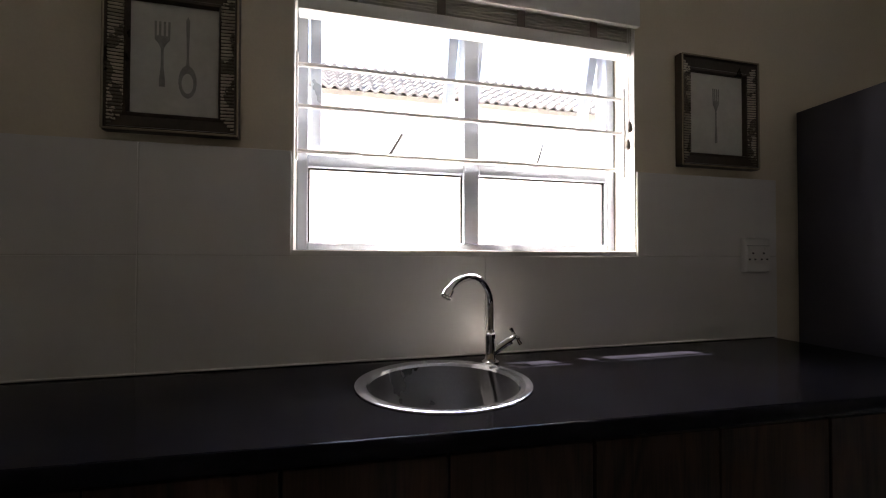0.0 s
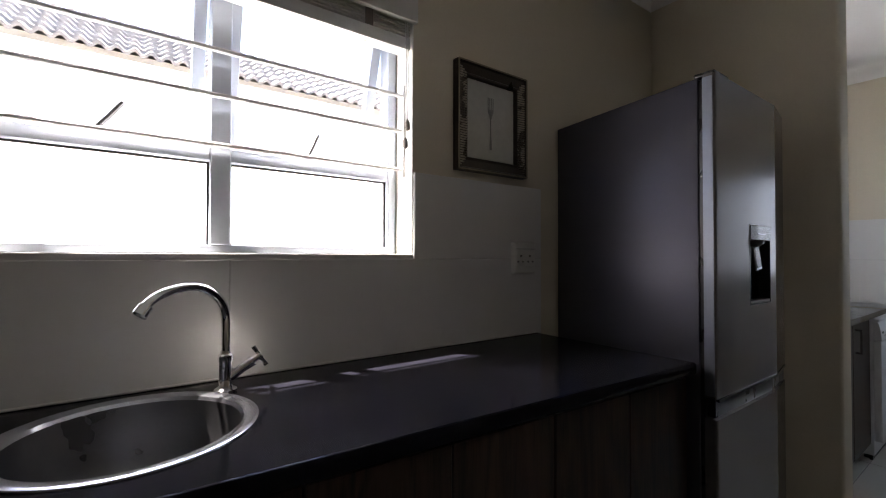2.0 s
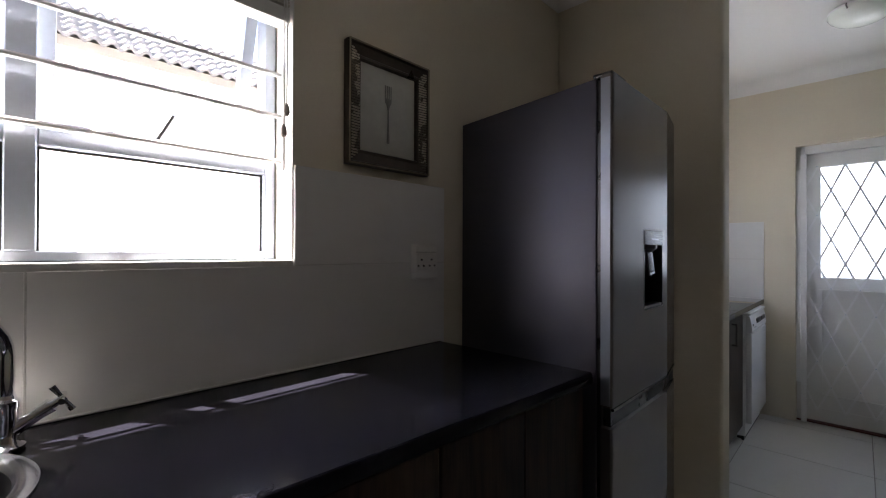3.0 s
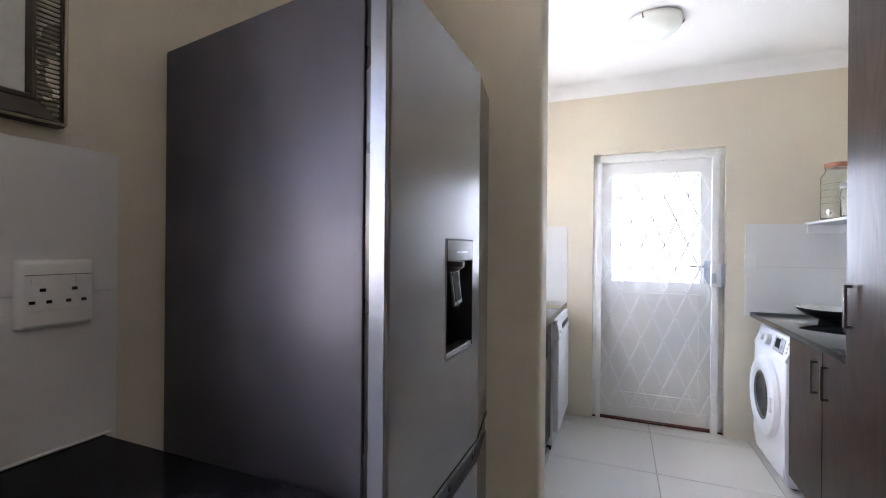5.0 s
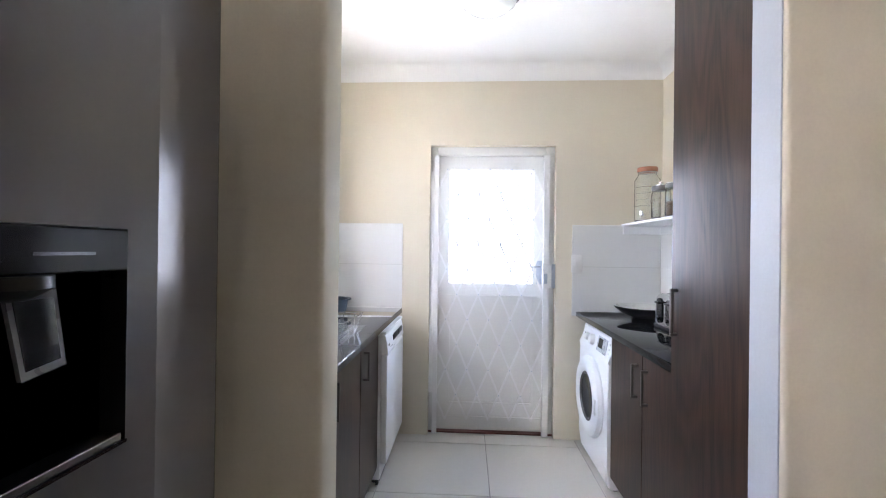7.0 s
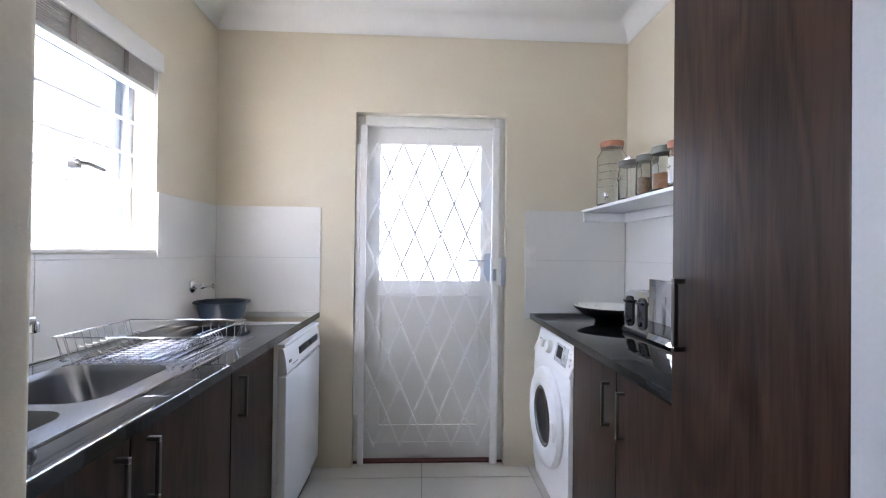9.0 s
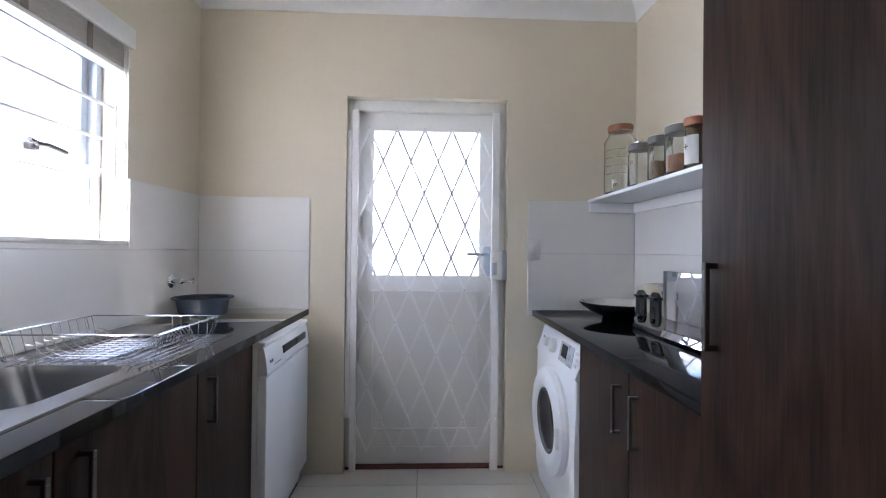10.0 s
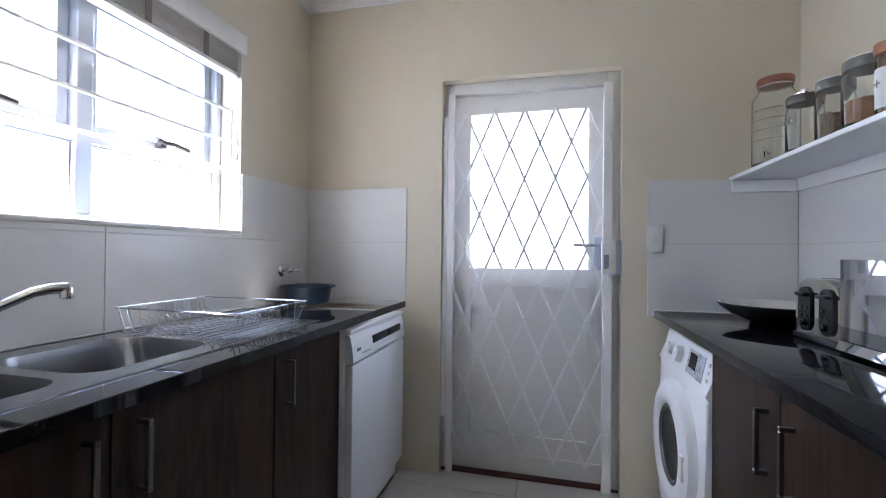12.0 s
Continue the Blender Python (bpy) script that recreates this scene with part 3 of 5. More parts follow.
def fork(bm, cx, z0, z1, y, k=1.0):
    """A fork drawn flat, tines up: one outline."""
    h = z1 - z0
    half = [(0.0045, 0.0), (0.0045, 0.10), (0.0022, 0.30), (0.0020, 0.58), (0.0060, 0.66), (0.0115, 0.72), (0.0120, 1.0), (0.0085, 1.0), (0.0085, 0.78), (0.0052, 0.78), (0.0052, 1.0), (0.0017, 1.0), (0.0017, 0.78)]
    out = [(cx + x * k, z0 + t * h) for x, t in half] + [(cx - x * k, z0 + t * h) for x, t in half[::-1]]
    loft(bm, [[(x, yy, z) for x, z in out] for yy in (y, y - 0.0008)])


def spoon(bm, cx, z0, z1, y):
    """A spoon drawn flat, bowl down: one outline."""
    h = z1 - z0
    out = [(cx + 0.021 * math.sin(a), z0 + h * 0.20 - h * 0.20 * math.cos(a)) for a in np.linspace(-2.95, 2.95, 24)]
    out += [(cx + 0.0025, z0 + h * 0.5), (cx + 0.0045, z0 + h * 0.95), (cx, z1), (cx - 0.0045, z0 + h * 0.95), (cx - 0.0025, z0 + h * 0.5)]
    loft(bm, [[(x, yy, z) for x, z in out] for yy in (y, y - 0.0008)])


def picture(x0, x1, z0, z1, label, both):
    """Framed print: broad bronze moulding, ribbed side rails, print behind the lip."""
    w, h = x1 - x0, z1 - z0
    p = thing("framed_picture", ((x0 + x1) / 2, NORTH - 0.001, z0), label, "picture", "framed cutlery prints")
    b = 0.052

    def rail(name, rect, inner, material):
        """A moulding rail that rises to its outer lip; rect: outer edge, inner: sight edge, in the wall's plane."""
        m = bmesh.new()
        (ax, az), (bx, bz), (cx, cz), (dx, dz) = rect[0], rect[1], inner[1], inner[0]
        loops = []
        for (ox, oz), (ix, iz) in (((ax, az), (dx, dz)), ((bx, bz), (cx, cz))):
            pts = []
            for t, d in ((0, 0.0), (0, 0.022), (0.04, 0.029), (0.16, 0.030), (0.22, 0.024), (0.75, 0.018), (0.80, 0.020), (0.92, 0.020), (1.0, 0.010), (1.0, 0.0)):
                pts.append((ox + (ix - ox) * t, -d, oz + (iz - oz) * t))
            loops.append(pts)
        loft(m, loops)
        return part(name, m, material, p)

    o = ((-w / 2, 0), (w / 2, 0), (w / 2, h), (-w / 2, h))
    i = ((-w / 2 + b, b), (w / 2 - b, b), (w / 2 - b, h - b), (-w / 2 + b, h - b))
    for k, nm in enumerate(("bottom_rail", "side_rail", "top_rail", "side_rail")):
        n = (k + 1) % 4
        r = rail(nm, (o[k], o[n]), (i[k], i[n]), FRAME_WOOD)
        if nm == "side_rail":
            side = 1 if k == 1 else -1
            m = bmesh.new()
            for z in np.arange(0.020, h - 0.018, 0.0088):
                cut = max(0.0, min(0.034, min(z, h - z) - 0.010))
                xo = side * (w / 2 - 0.009)
                xi = side * (w / 2 - 0.009 - cut)
                tube(m, [(xo, -0.024, z), (xi, -0.021, z)], 0.0030, 6)
            part("ribs", m, FRAME_RIB, r, "worn silver ribbed beading")
    part("backing", boxes((-w / 2 + b - 0.004, w / 2 - b + 0.004, -0.006, -0.001, b - 0.004, h - b + 0.004)), PRINT, p, "pale aged cutlery print", False)
    m = bmesh.new()
    if both:
        fork(m, -0.030, b + 0.070, h - b - 0.045, -0.0062, 1.5)
        part("fork_drawing", m, INK, p, "grey drawn fork", False)
        m = bmesh.new()
        spoon(m, 0.028, b + 0.045, h - b - 0.025, -0.0062)
        sp = part("spoon_drawing", m, INK, p, "grey drawn spoon", False)
        m = bmesh.new()
        loft(m, [circle((0.028, yy, b + 0.045 + (h - 2 * b - 0.07) * 0.18), 0.0135, 18, "y", 0.026) for yy in (-0.0071, -0.0074)])
        part("spoon_bowl", m, PRINT, sp, "pale bowl of the drawn spoon", False)
    else:
        fork(m, 0.0, b + 0.04, h - b - 0.05, -0.0062, 1.2)
        part("fork_drawing", m, INK, p, "grey drawn fork", False)
    m = bmesh.new()
    for (ax, az), (bx, bz) in zip(o, o[1:] + o[:1]):
        tube(m, [(ax * 0.985, -0.0310, az * 0.985 + 0.003), (bx * 0.985, -0.0310, bz * 0.985 + 0.003)], 0.0028, 6)
    part("outer_lip", m, FRAME_LIP, p, "worn pale outer lip of the frame")
    return p


picture(1.728, 2.068, 1.548, 1.936, "bronze framed print of a single fork on the wall", False)
picture(0.030, 0.334, 1.540, 1.925, "bronze framed print of a fork and a spoon", True)

# double wall socket
so = thing("wall_socket", (2.060, NORTH - 0.010, 1.239), "white double wall socket with two switches on the tiles", "socket")
bm = bmesh.new()
loft(bm, [[(p[0], y, p[1]) for p in rounded_rect(-w, w, -h, h, 0, 0.005, 4)] for y, w, h in ((0.0, 0.059, 0.062), (-0.008, 0.059, 0.062), (-0.015, 0.057, 0.060), (-0.019, 0.053, 0.055))])
part("plate", bm, WHITE_PLASTIC, so)
part("face", boxes((-0.051, 0.051, -0.0205, -0.0185, -0.030, 0.034), bevel=0.001, seg=1), WHITE_PLASTIC, so)
# no real recess: a grey strip draws the shade line above the face
part("groove", boxes((-0.051, 0.051, -0.0197, -0.0185, 0.0342, 0.0358)), LID_GREY, so, "grey strip in place of the shade line above the face", False)
for x in (-0.029, 0.026):
    m = -1 if x < 0 else 1
    part("rocker", boxes((x + m * 0.006 - 0.009, x + m * 0.006 + 0.009, -0.0245, -0.0200, 0.019, 0.031), bevel=0.0015, seg=2), WHITE_PLASTIC, so)
    for dx, dz, s in ((-0.003 * m, 0.008, 0.0046), (-0.0125, -0.014, 0.0042), (0.0125, -0.014, 0.0042)):
        part("hole", boxes((x + dx - s, x + dx + s, -0.0210, -0.0203, dz - 0.003, dz + 0.003)), BLACK, so, "dark pin hole", False)

# fridge-freezer
FR = (2.186, 1.395)
fridge = thing("refrigerator", (FR[0], FR[1], 0.0), "dark silver fridge-freezer with a water dispenser in its door", "refrigerator")
bm = bmesh.new()
loft(bm, [[(0, 0, z), (0.676, 0, z), (0.666, 0.590, z), (0.084, 0.592, z)] for z in (0.03, 1.780)])
bmesh.ops.bevel(bm, geom=bm.edges[:], offset=0.004, segments=2, affect="EDGES", profile=0.5)
part("body", bm, FRIDGE_SIDE, fridge, "dark grey painted fridge side")
part("gasket", boxes((0.006, 0.664, -0.013, 0.0, 0.05, 1.772)), BLACK, fridge, "black door seal", False)
part("hinge_cap", boxes((0.001, 0.10, -0.046, 0.012, 1.780, 1.792), bevel=0.003), BLACK, fridge, "dark plastic hinge cover")


def fridge_door(z0, z1, name, hole=None):
    """A door with a rounded leading edge on both sides; hole cuts the dispenser's niche."""
    prof = [(0.0, -0.013), (0.0, -0.041), (0.002, -0.045), (0.007, -0.047)]
    right = [(0.478, -0.047), (0.670, -0.0148), (0.675, -0.0132)]
    zs = [z0, z1]
    if hole:
        prof += [(hole[0], -0.047), (hole[1], -0.047)]
        zs = [z0, hole[2], hole[3], z1]
    prof += right
    m = bmesh.new()
    v = [[m.verts.new((x, y, z)) for x, y in prof] for z in zs]
    for i in range(len(zs) - 1):
        for k in range(len(prof) - 1):
            if not (hole and i == 1 and abs(prof[k][0] - hole[0]) < 1e-6):
                m.faces.new((v[i][k], v[i][k + 1], v[i + 1][k + 1], v[i + 1][k]))
    m.faces.new(v[0][::-1])
    m.faces.new(v[-1])
    return link(name, m, FRIDGE_FRONT, fridge, "brushed silver fridge door", True, 8)


HX0, HX1, HZ0, HZ1 = 0.247, 0.426, 1.092, 1.350
upper = fridge_door(0.835, 1.784, "fridge_door", (HX0, HX1, HZ0, HZ1))
fridge_door(0.05, 0.775, "freezer_door")
part("door_edge_strip", boxes((-0.0015, 0.0, -0.041, -0.0135, 0.84, 1.775)), EDGE_METAL, upper, "pale metal door edge", False)
bm = bmesh.new()
loft(bm, [[(0.02, -0.004, z), (0.02, -0.034, z), (0.478, -0.034, z), (0.655, -0.006, z), (0.655, -0.004, z)] for z in (0.775, 0.835)])
part("grip_gap", bm, BLACK, fridge, "black finger grip between the doors", False)
bm = bmesh.new()
loft(bm, [[(0.006, -0.041, z), (0.006, -0.050, z), (0.478, -0.050, z), (0.672, -0.0165, z), (0.672, -0.0145, z), (0.478, -0.041, z)] for z in (0.826, 0.8345)])
part("grip_lip", bm, DARK_PANEL, fridge, "dark grip lip", False)
bm = bmesh.new()
box(bm, HX0, HX1, -0.047, -0.013, HZ0, HZ1)
bm.faces.ensure_lookup_table()
bmesh.ops.delete(bm, geom=[f for f in bm.faces if abs(f.calc_center_median().y + 0.047) < 1e-4], context="FACES")
disp = part("dispenser", bm, BLACK, upper, "dark recessed water dispenser", False)
part("control_panel", boxes((HX0 + 0.001, HX1 - 0.001, -0.0495, -0.020, HZ1 - 0.050, HZ1 - 0.001), bevel=0.002, seg=1), DARK_PANEL, disp)
part("lettering_bar", boxes((HX0 + 0.060, HX0 + 0.130, -0.0502, -0.0495, HZ1 - 0.031, HZ1 - 0.0275)), STEEL, disp, "small pale lettering", False)
part("rim_strip", boxes((HX0 - 0.001, HX1 + 0.001, -0.0485, -0.0465, HZ0 - 0.003, HZ0 + 0.001), (HX0 - 0.002, HX0 + 0.001, -0.0485, -0.0465, HZ0, HZ1)), STEEL, disp, "thin bright rim", False)
bm = bmesh.new()
lathe(bm, [(0.034, 0), (0.034, -0.012), (0.022, -0.020), (0.014, -0.024)], (HX0 + 0.052, -0.034, HZ1 - 0.05), 20)
part("nozzle", bm, BLACK, disp, "black water spout")
bm = bmesh.new()
pts = [(-0.022, 0), (0.022, 0), (0.026, -0.078), (-0.014, -0.084)]
loft(bm, [[(HX0 + 0.068 + x * 1.15, -0.036 - d + z * 0.10, HZ1 - 0.066 + z) for x, z in pts] for d in (0, 0.005)])
paddle = part("paddle", bm, SMOKY, disp, "pale translucent dispenser lever", False)
bm = bmesh.new()
pts2 = [(x * 0.78 + 0.0005, z * 0.80 - 0.008) for x, z in pts]
loft(bm, [[(HX0 + 0.068 + x * 1.15, -0.0405 - d + z * 0.10, HZ1 - 0.066 + z) for x, z in pts2] for d in (0, 0.0015)])
part("paddle_window", bm, DARK_PANEL, paddle, smooth=False)
part("drip_tray", boxes((HX0 + 0.004, HX1 - 0.004, -0.046, -0.015, HZ0 + 0.001, HZ0 + 0.010), bevel=0.001, seg=1), NICKEL, disp, "grey drip tray")
part("foot", boxes((0.04, 0.62, 0.02, 0.5, 0.0, 0.03)), BLACK, fridge, smooth=False)


# ---- scullery: window side ----
S_TOP = 0.908
L_FRONT = 1.398
R_FRONT = 0.160
wl = thing("worktop", (0, 0, S_TOP), "polished black stone worktop with a steel sink", "worktop")
SX0, SX1, SY0, SY1 = 3.25, 4.455, 1.478, 1.945
bm = bmesh.new()
plate_with_hole(bm, PART1 + 0.002, EAST - 0.012, L_FRONT, 1.989, 0.0, rounded_rect(SX0 + 0.015, SX1 - 0.015, SY0 + 0.015, SY1 - 0.015, 0, 0.02, 3))
part("slab", bm, STONE, wl, smooth=False)
bm = bmesh.new()
prof = [(0.0, 0.0), (-0.004, 0.0), (-0.006, -0.002), (-0.006, -0.030), (-0.004, -0.032), (0.0, -0.032)]
loft(bm, [[(x, L_FRONT + 0.0005 + dy, dz) for dy, dz in prof] for x in (PART1 + 0.002, EAST - 0.012)], True, True)
part("front_nose", bm, STONE, wl, smooth=False)
for i, x in enumerate((3.86, 4.24)):
    part("joint", boxes((x, x + 0.0015, L_FRONT - 0.004, SY0 - 0.003, -0.0005, 0.0004)), LID_GREY, wl, "fine pale scratch line", False)
part("sealant_strip", boxes((PART1 + 0.002, EAST - 0.014, 1.982, 1.988, 0.0006, 0.006), bevel=0.002, seg=1), SEAL, wl, "white silicone seal along the wall")
part("end_sealant", boxes((EAST - 0.018, EAST - 0.0125, L_FRONT, 1.98, 0.0006, 0.006), bevel=0.002, seg=1), SEAL, wl)

sk = thing("double_sink", (0, 0, S_TOP), "stainless steel double-bowl sink with a drainer", "sink")
Z = 0.0035
b1 = rounded_rect(3.300, 3.622, 1.548, 1.872, Z, 0.06)
b2 = rounded_rect(3.662, 4.006, 1.548, 1.872, Z, 0.07)
bm = bmesh.new()
loops = []
for hole, cx0, cx1 in ((b1, SX0 + 0.006, 3.642), (b2, 3.642, 4.03)):
    loops.append([v.co.copy() for v in plate_with_hole(bm, cx0, cx1, SY0 + 0.006, SY1 - 0.006, Z, hole)])
f = [bm.verts.new(p) for p in ((4.03, SY0 + 0.006, Z), (SX1 - 0.006, SY0 + 0.006, Z), (SX1 - 0.006, SY1 - 0.006, Z), (4.03, SY1 - 0.006, Z))]
bm.faces.new(f)
e = [(SX0 + 0.006, SY0 + 0.006), (SX1 - 0.006, SY0 + 0.006), (SX1 - 0.006, SY1 - 0.006), (SX0 + 0.006, SY1 - 0.006)]
o = [(SX0, SY0), (SX1, SY0), (SX1, SY1), (SX0, SY1)]
ov, ev = [bm.verts.new((*p, 0.0006)) for p in o], [bm.verts.new((*p, Z)) for p in e]
for i in range(4):
    j = (i + 1) % 4
    bm.faces.new((ov[i], ov[j], ev[j], ev[i]))
part("rim", bm, STEEL, sk, "brushed steel sink top")
for hole, depth in ((b1, 0.13), (b2, 0.17)):
    cx, cy = sum(p[0] for p in hole) / len(hole), sum(p[1] for p in hole) / len(hole)
    bm = bmesh.new()
    rows = []
    for s, dz in ((1.0, Z), (0.985, -0.004), (0.965, -0.02), (0.93, -depth * 0.75), (0.88, -depth * 0.93), (0.78, -depth), (0.15, -depth - 0.004)):
        rows.append([(cx + (p[0] - cx) * s, cy + (p[1] - cy) * s, dz) for p in hole])
    loft(bm, rows, False, True)
    bowl = part("bowl", bm, STEEL_BOWL, sk, "deep steel bowl, shade put into its darker base")
    bm = bmesh.new()
    lathe(bm, [(0.04, -depth - 0.002), (0.04, 0.001 - depth), (0.03, -depth), (0.01, -depth - 0.002)], (cx, cy, 0), 24, cap0=False)
    part("drain", bm, CHROME, bowl, "chrome plug hole ring")
for i in range(9):
    y = 1.555 + i * 0.040
    bm = bmesh.new()
    tube(bm, [(4.075, y, Z - 0.001), (4.09, y, Z + 0.0015), (4.40, y, Z + 0.0015), (4.415, y, Z - 0.001)], 0.005, 6)
    part("drainer_ridge", bm, STEEL, sk)

mx = thing("mixer_tap", (3.572, 1.912, S_TOP + 0.003), "chrome mixer tap with a slanting spout", "tap")
bm = bmesh.new()
lathe(bm, [(0.027, 0), (0.027, 0.006), (0.022, 0.010), (0.021, 0.060), (0.023, 0.064), (0.022, 0.09), (0.012, 0.098)], n=24)
part("body", bm, CHROME, mx)
bm = bmesh.new()
tube(bm, [(0.005, -0.004, 0.030), (0.045, -0.035, 0.075), (0.10, -0.078, 0.128), (0.145, -0.112, 0.158), (0.175, -0.135, 0.166), (0.197, -0.151, 0.165)], [0.012, 0.012, 0.012, 0.0125, 0.0135, 0.0145], 14)
part("spout", bm, CHROME, mx)
bm = bmesh.new()
lathe(bm, [(0.0135, 0), (0.0145, -0.004), (0.0145, -0.026), (0.011, -0.028)], (0.193, -0.148, 0.168), 18)
part("aerator", bm, CHROME, mx)
bm = bmesh.new()
tube(bm, [(0, 0, 0.092), (-0.03, 0.0, 0.115), (-0.08, 0.0, 0.128)], [0.008, 0.008, 0.006], 10)
part("lever", bm, CHROME, mx)


def wire(bm, pts, r=0.0014):
    tube(bm, pts, r, 6)


rack = thing("dish_rack", (4.172, 1.69, S_TOP + 0.005), "chrome wire dish rack on the sink drainer", "dish rack")
RX, RY, RZ = 0.175, 0.215, 0.082
bm = bmesh.new()
wire(bm, [(-RX, -RY, RZ), (RX, -RY, RZ), (RX, RY, RZ), (-RX, RY, RZ), (-RX, -RY, RZ)], 0.0026)
part("top_rim", bm, WIRE, rack)
q = 0.90
for sx, sy in ((-1, -1), (1, -1), (1, 1), (-1, 1)):
    for dx in (0.0, 0.022):
        bm = bmesh.new()
        x = sx * (RX - 0.012 - dx)
        wire(bm, [(x, sy * RY, RZ), (x * 0.97, sy * RY * q, 0.012), (x * 0.95, sy * RY * q - sy * 0.012, 0.004)])
        part("leg", bm, WIRE, rack)
for i in range(5):                              # short uprights at the far end
    y = -RY * 0.8 + i * 0.030
    bm = bmesh.new()
    wire(bm, [(RX, y, RZ), (RX * 0.97, y, 0.014), (RX * 0.90, y, 0.005)])
    part("upright", bm, WIRE, rack)
for i in range(11):                             # uprights along the wall side
    x = -RX * 0.94 + i * RX * 1.88 / 10
    bm = bmesh.new()
    wire(bm, [(x, RY, RZ), (x * 0.98, RY * 0.92, 0.014), (x * 0.97, RY * 0.88, 0.005)], 0.0012)
    part("upright", bm, WIRE, rack)
for i in range(14):                             # base wires with raised round tips
    y = -RY * q + 2 * RY * q * i / 13
    bm = bmesh.new()
    wire(bm, [(-RX * 0.98, y, 0.012), (-RX * 0.93, y, 0.005), (RX * 0.9, y, 0.005), (RX * 0.95, y, 0.010)], 0.0013)
    tube(bm, [(-RX * 0.985, y, 0.010), (-RX * 0.98, y, 0.012), (-RX * 0.965, y, 0.014)], [0.001, 0.0028, 0.001], 6)
    part("base_wire", bm, WIRE, rack)
for i in range(10):                             # plate rests, curved up on both sides
    x = -RX * 0.72 + i * RX * 1.5 / 9
    bm = bmesh.new()
    wire(bm, [(x, 0.175, 0.046), (x, 0.150, 0.040), (x, 0.132, 0.020), (x, 0.105, 0.008), (x, 0.02, 0.0075), (x, -0.05, 0.0075), (x, -0.080, 0.016), (x, -0.100, 0.032)], 0.0012)
    part("plate_rest", bm, WIRE, rack)
for i in range(7):                              # plate loops
    bm = bmesh.new()
    x = 0.015 + 0.020 * i
    wire(bm, [(x, -0.115 + 0.030 * math.cos(a), 0.008 + 0.046 * math.sin(a)) for a in np.linspace(0, math.pi, 9)])
    part("plate_loop", bm, WIRE, rack)
for y in (0.150, -0.155):
    bm = bmesh.new()
    wire(bm, [(-RX * 0.95, y, 0.009), (RX * 0.95, y, 0.009)], 0.0018)
    part("long_wire", bm, WIRE, rack)

tub = thing("plastic_basin", (4.965, 1.845, S_TOP), "small slate blue plastic wash basin on the worktop", "basin")
bm = bmesh.new()
lathe(bm, [(0.098, 0.0), (0.104, 0.004), (0.118, 0.078), (0.136, 0.080), (0.138, 0.086), (0.134, 0.089), (0.114, 0.086), (0.100, 0.010), (0.02, 0.007)], n=40)
part("shell", bm, BLUE_PLASTIC, tub)

wt = thing("wall_tap", (4.942, NORTH - 0.010, 1.072), "small chrome stop tap on the tiled wall", "tap")
bm = bmesh.new()
lathe(bm, [(0.034, 0.0), (0.034, -0.006), (0.024, -0.014), (0.010, -0.015), (0.010, -0.040), (0.014, -0.042), (0.014, -0.056), (0.008, -0.060), (0.006, -0.085)], n=24, axis="y")
part("rosette", bm, CHROME, wt)
bm = bmesh.new()
tube(bm, [(-0.006, -0.080, 0.0), (0.030, -0.082, 0.0), (0.062, -0.082, -0.002)], [0.009, 0.007, 0.0055], 10)
tube(bm, [(0.050, -0.082, -0.014), (0.050, -0.082, 0.012)], 0.0045, 8)
part("cross_handle", bm, CHROME, wt)


def bow_handle(parent, x, y, z0, z1, out, reach=0.034):
    """A square bow handle; out is +1 or -1 along y."""
    d, r = reach * out, 0.0055
    ys = sorted((y, y + d))
    bm = boxes((x - r, x + r, *ys, z1 - 2 * r, z1), (x - r, x + r, *ys, z0, z0 + 2 * r), (x - r, x + r, *sorted((y + d - 0.010 * out, y + d)), z0 + 2 * r, z1 - 2 * r), bevel=0.0015, seg=1)
    return part("handle", bm, NICKEL, parent, "satin nickel bow handle")


def cupboard(name, x0, x1, front, back, doors, z0, z1, out, label, category, group, handles):
    """A cupboard unit: carcass, plinth and slab doors; out: the way its front faces along y."""
    c = thing(name, ((x0 + x1) / 2, front, 0), label, category, group)
    h = (x1 - x0) / 2
    ys = sorted((-0.018 * out, (back - front)))
    part("carcass", boxes((-h + 0.001, h - 0.001, *ys, z0, z1 if z1 > 1 else 0.715)), WOOD, c, "walnut-look side panel", False)
    part("plinth", boxes((-h, h, *sorted((-0.07 * out, -0.086 * out)), 0.0, z0)), KICK, c, smooth=False)
    n = len(doors) - 1
    for i in range(n):
        a, b = doors[i] - (x0 + x1) / 2 + 0.0018, doors[i + 1] - (x0 + x1) / 2 - 0.0018
        d = part("door", boxes((a, b, *sorted((0.0, -0.018 * out)), z0 + 0.004, z1 - 0.004), bevel=0.0014, seg=1), WOOD, c, "walnut-look laminate door")
        for hx, a0, a1 in handles[i]:
            bow_handle(d, hx - (x0 + x1) / 2, 0.0, a0, a1, out, 0.024 if z1 > 1 else 0.030)
    return c


LABEL_B = "dark walnut-look base cupboard with a bow handle"
LF = L_FRONT + 0.022
cupboard("base_cabinet", 3.184, 4.094, LF, 1.985, (3.184, 3.606, 4.094), 0.10, 0.872, -1, "dark walnut-look double base cupboard under the sink", "cabinet", "scullery base cupboards", ([(3.560, 0.695, 0.838)], [(3.664, 0.695, 0.838)]))
cupboard("base_cabinet", 4.096, 4.498, LF, 1.985, (4.096, 4.498), 0.10, 0.872, -1, LABEL_B, "cabinet", "scullery base cupboards", ([(4.154, 0.697, 0.837)],))

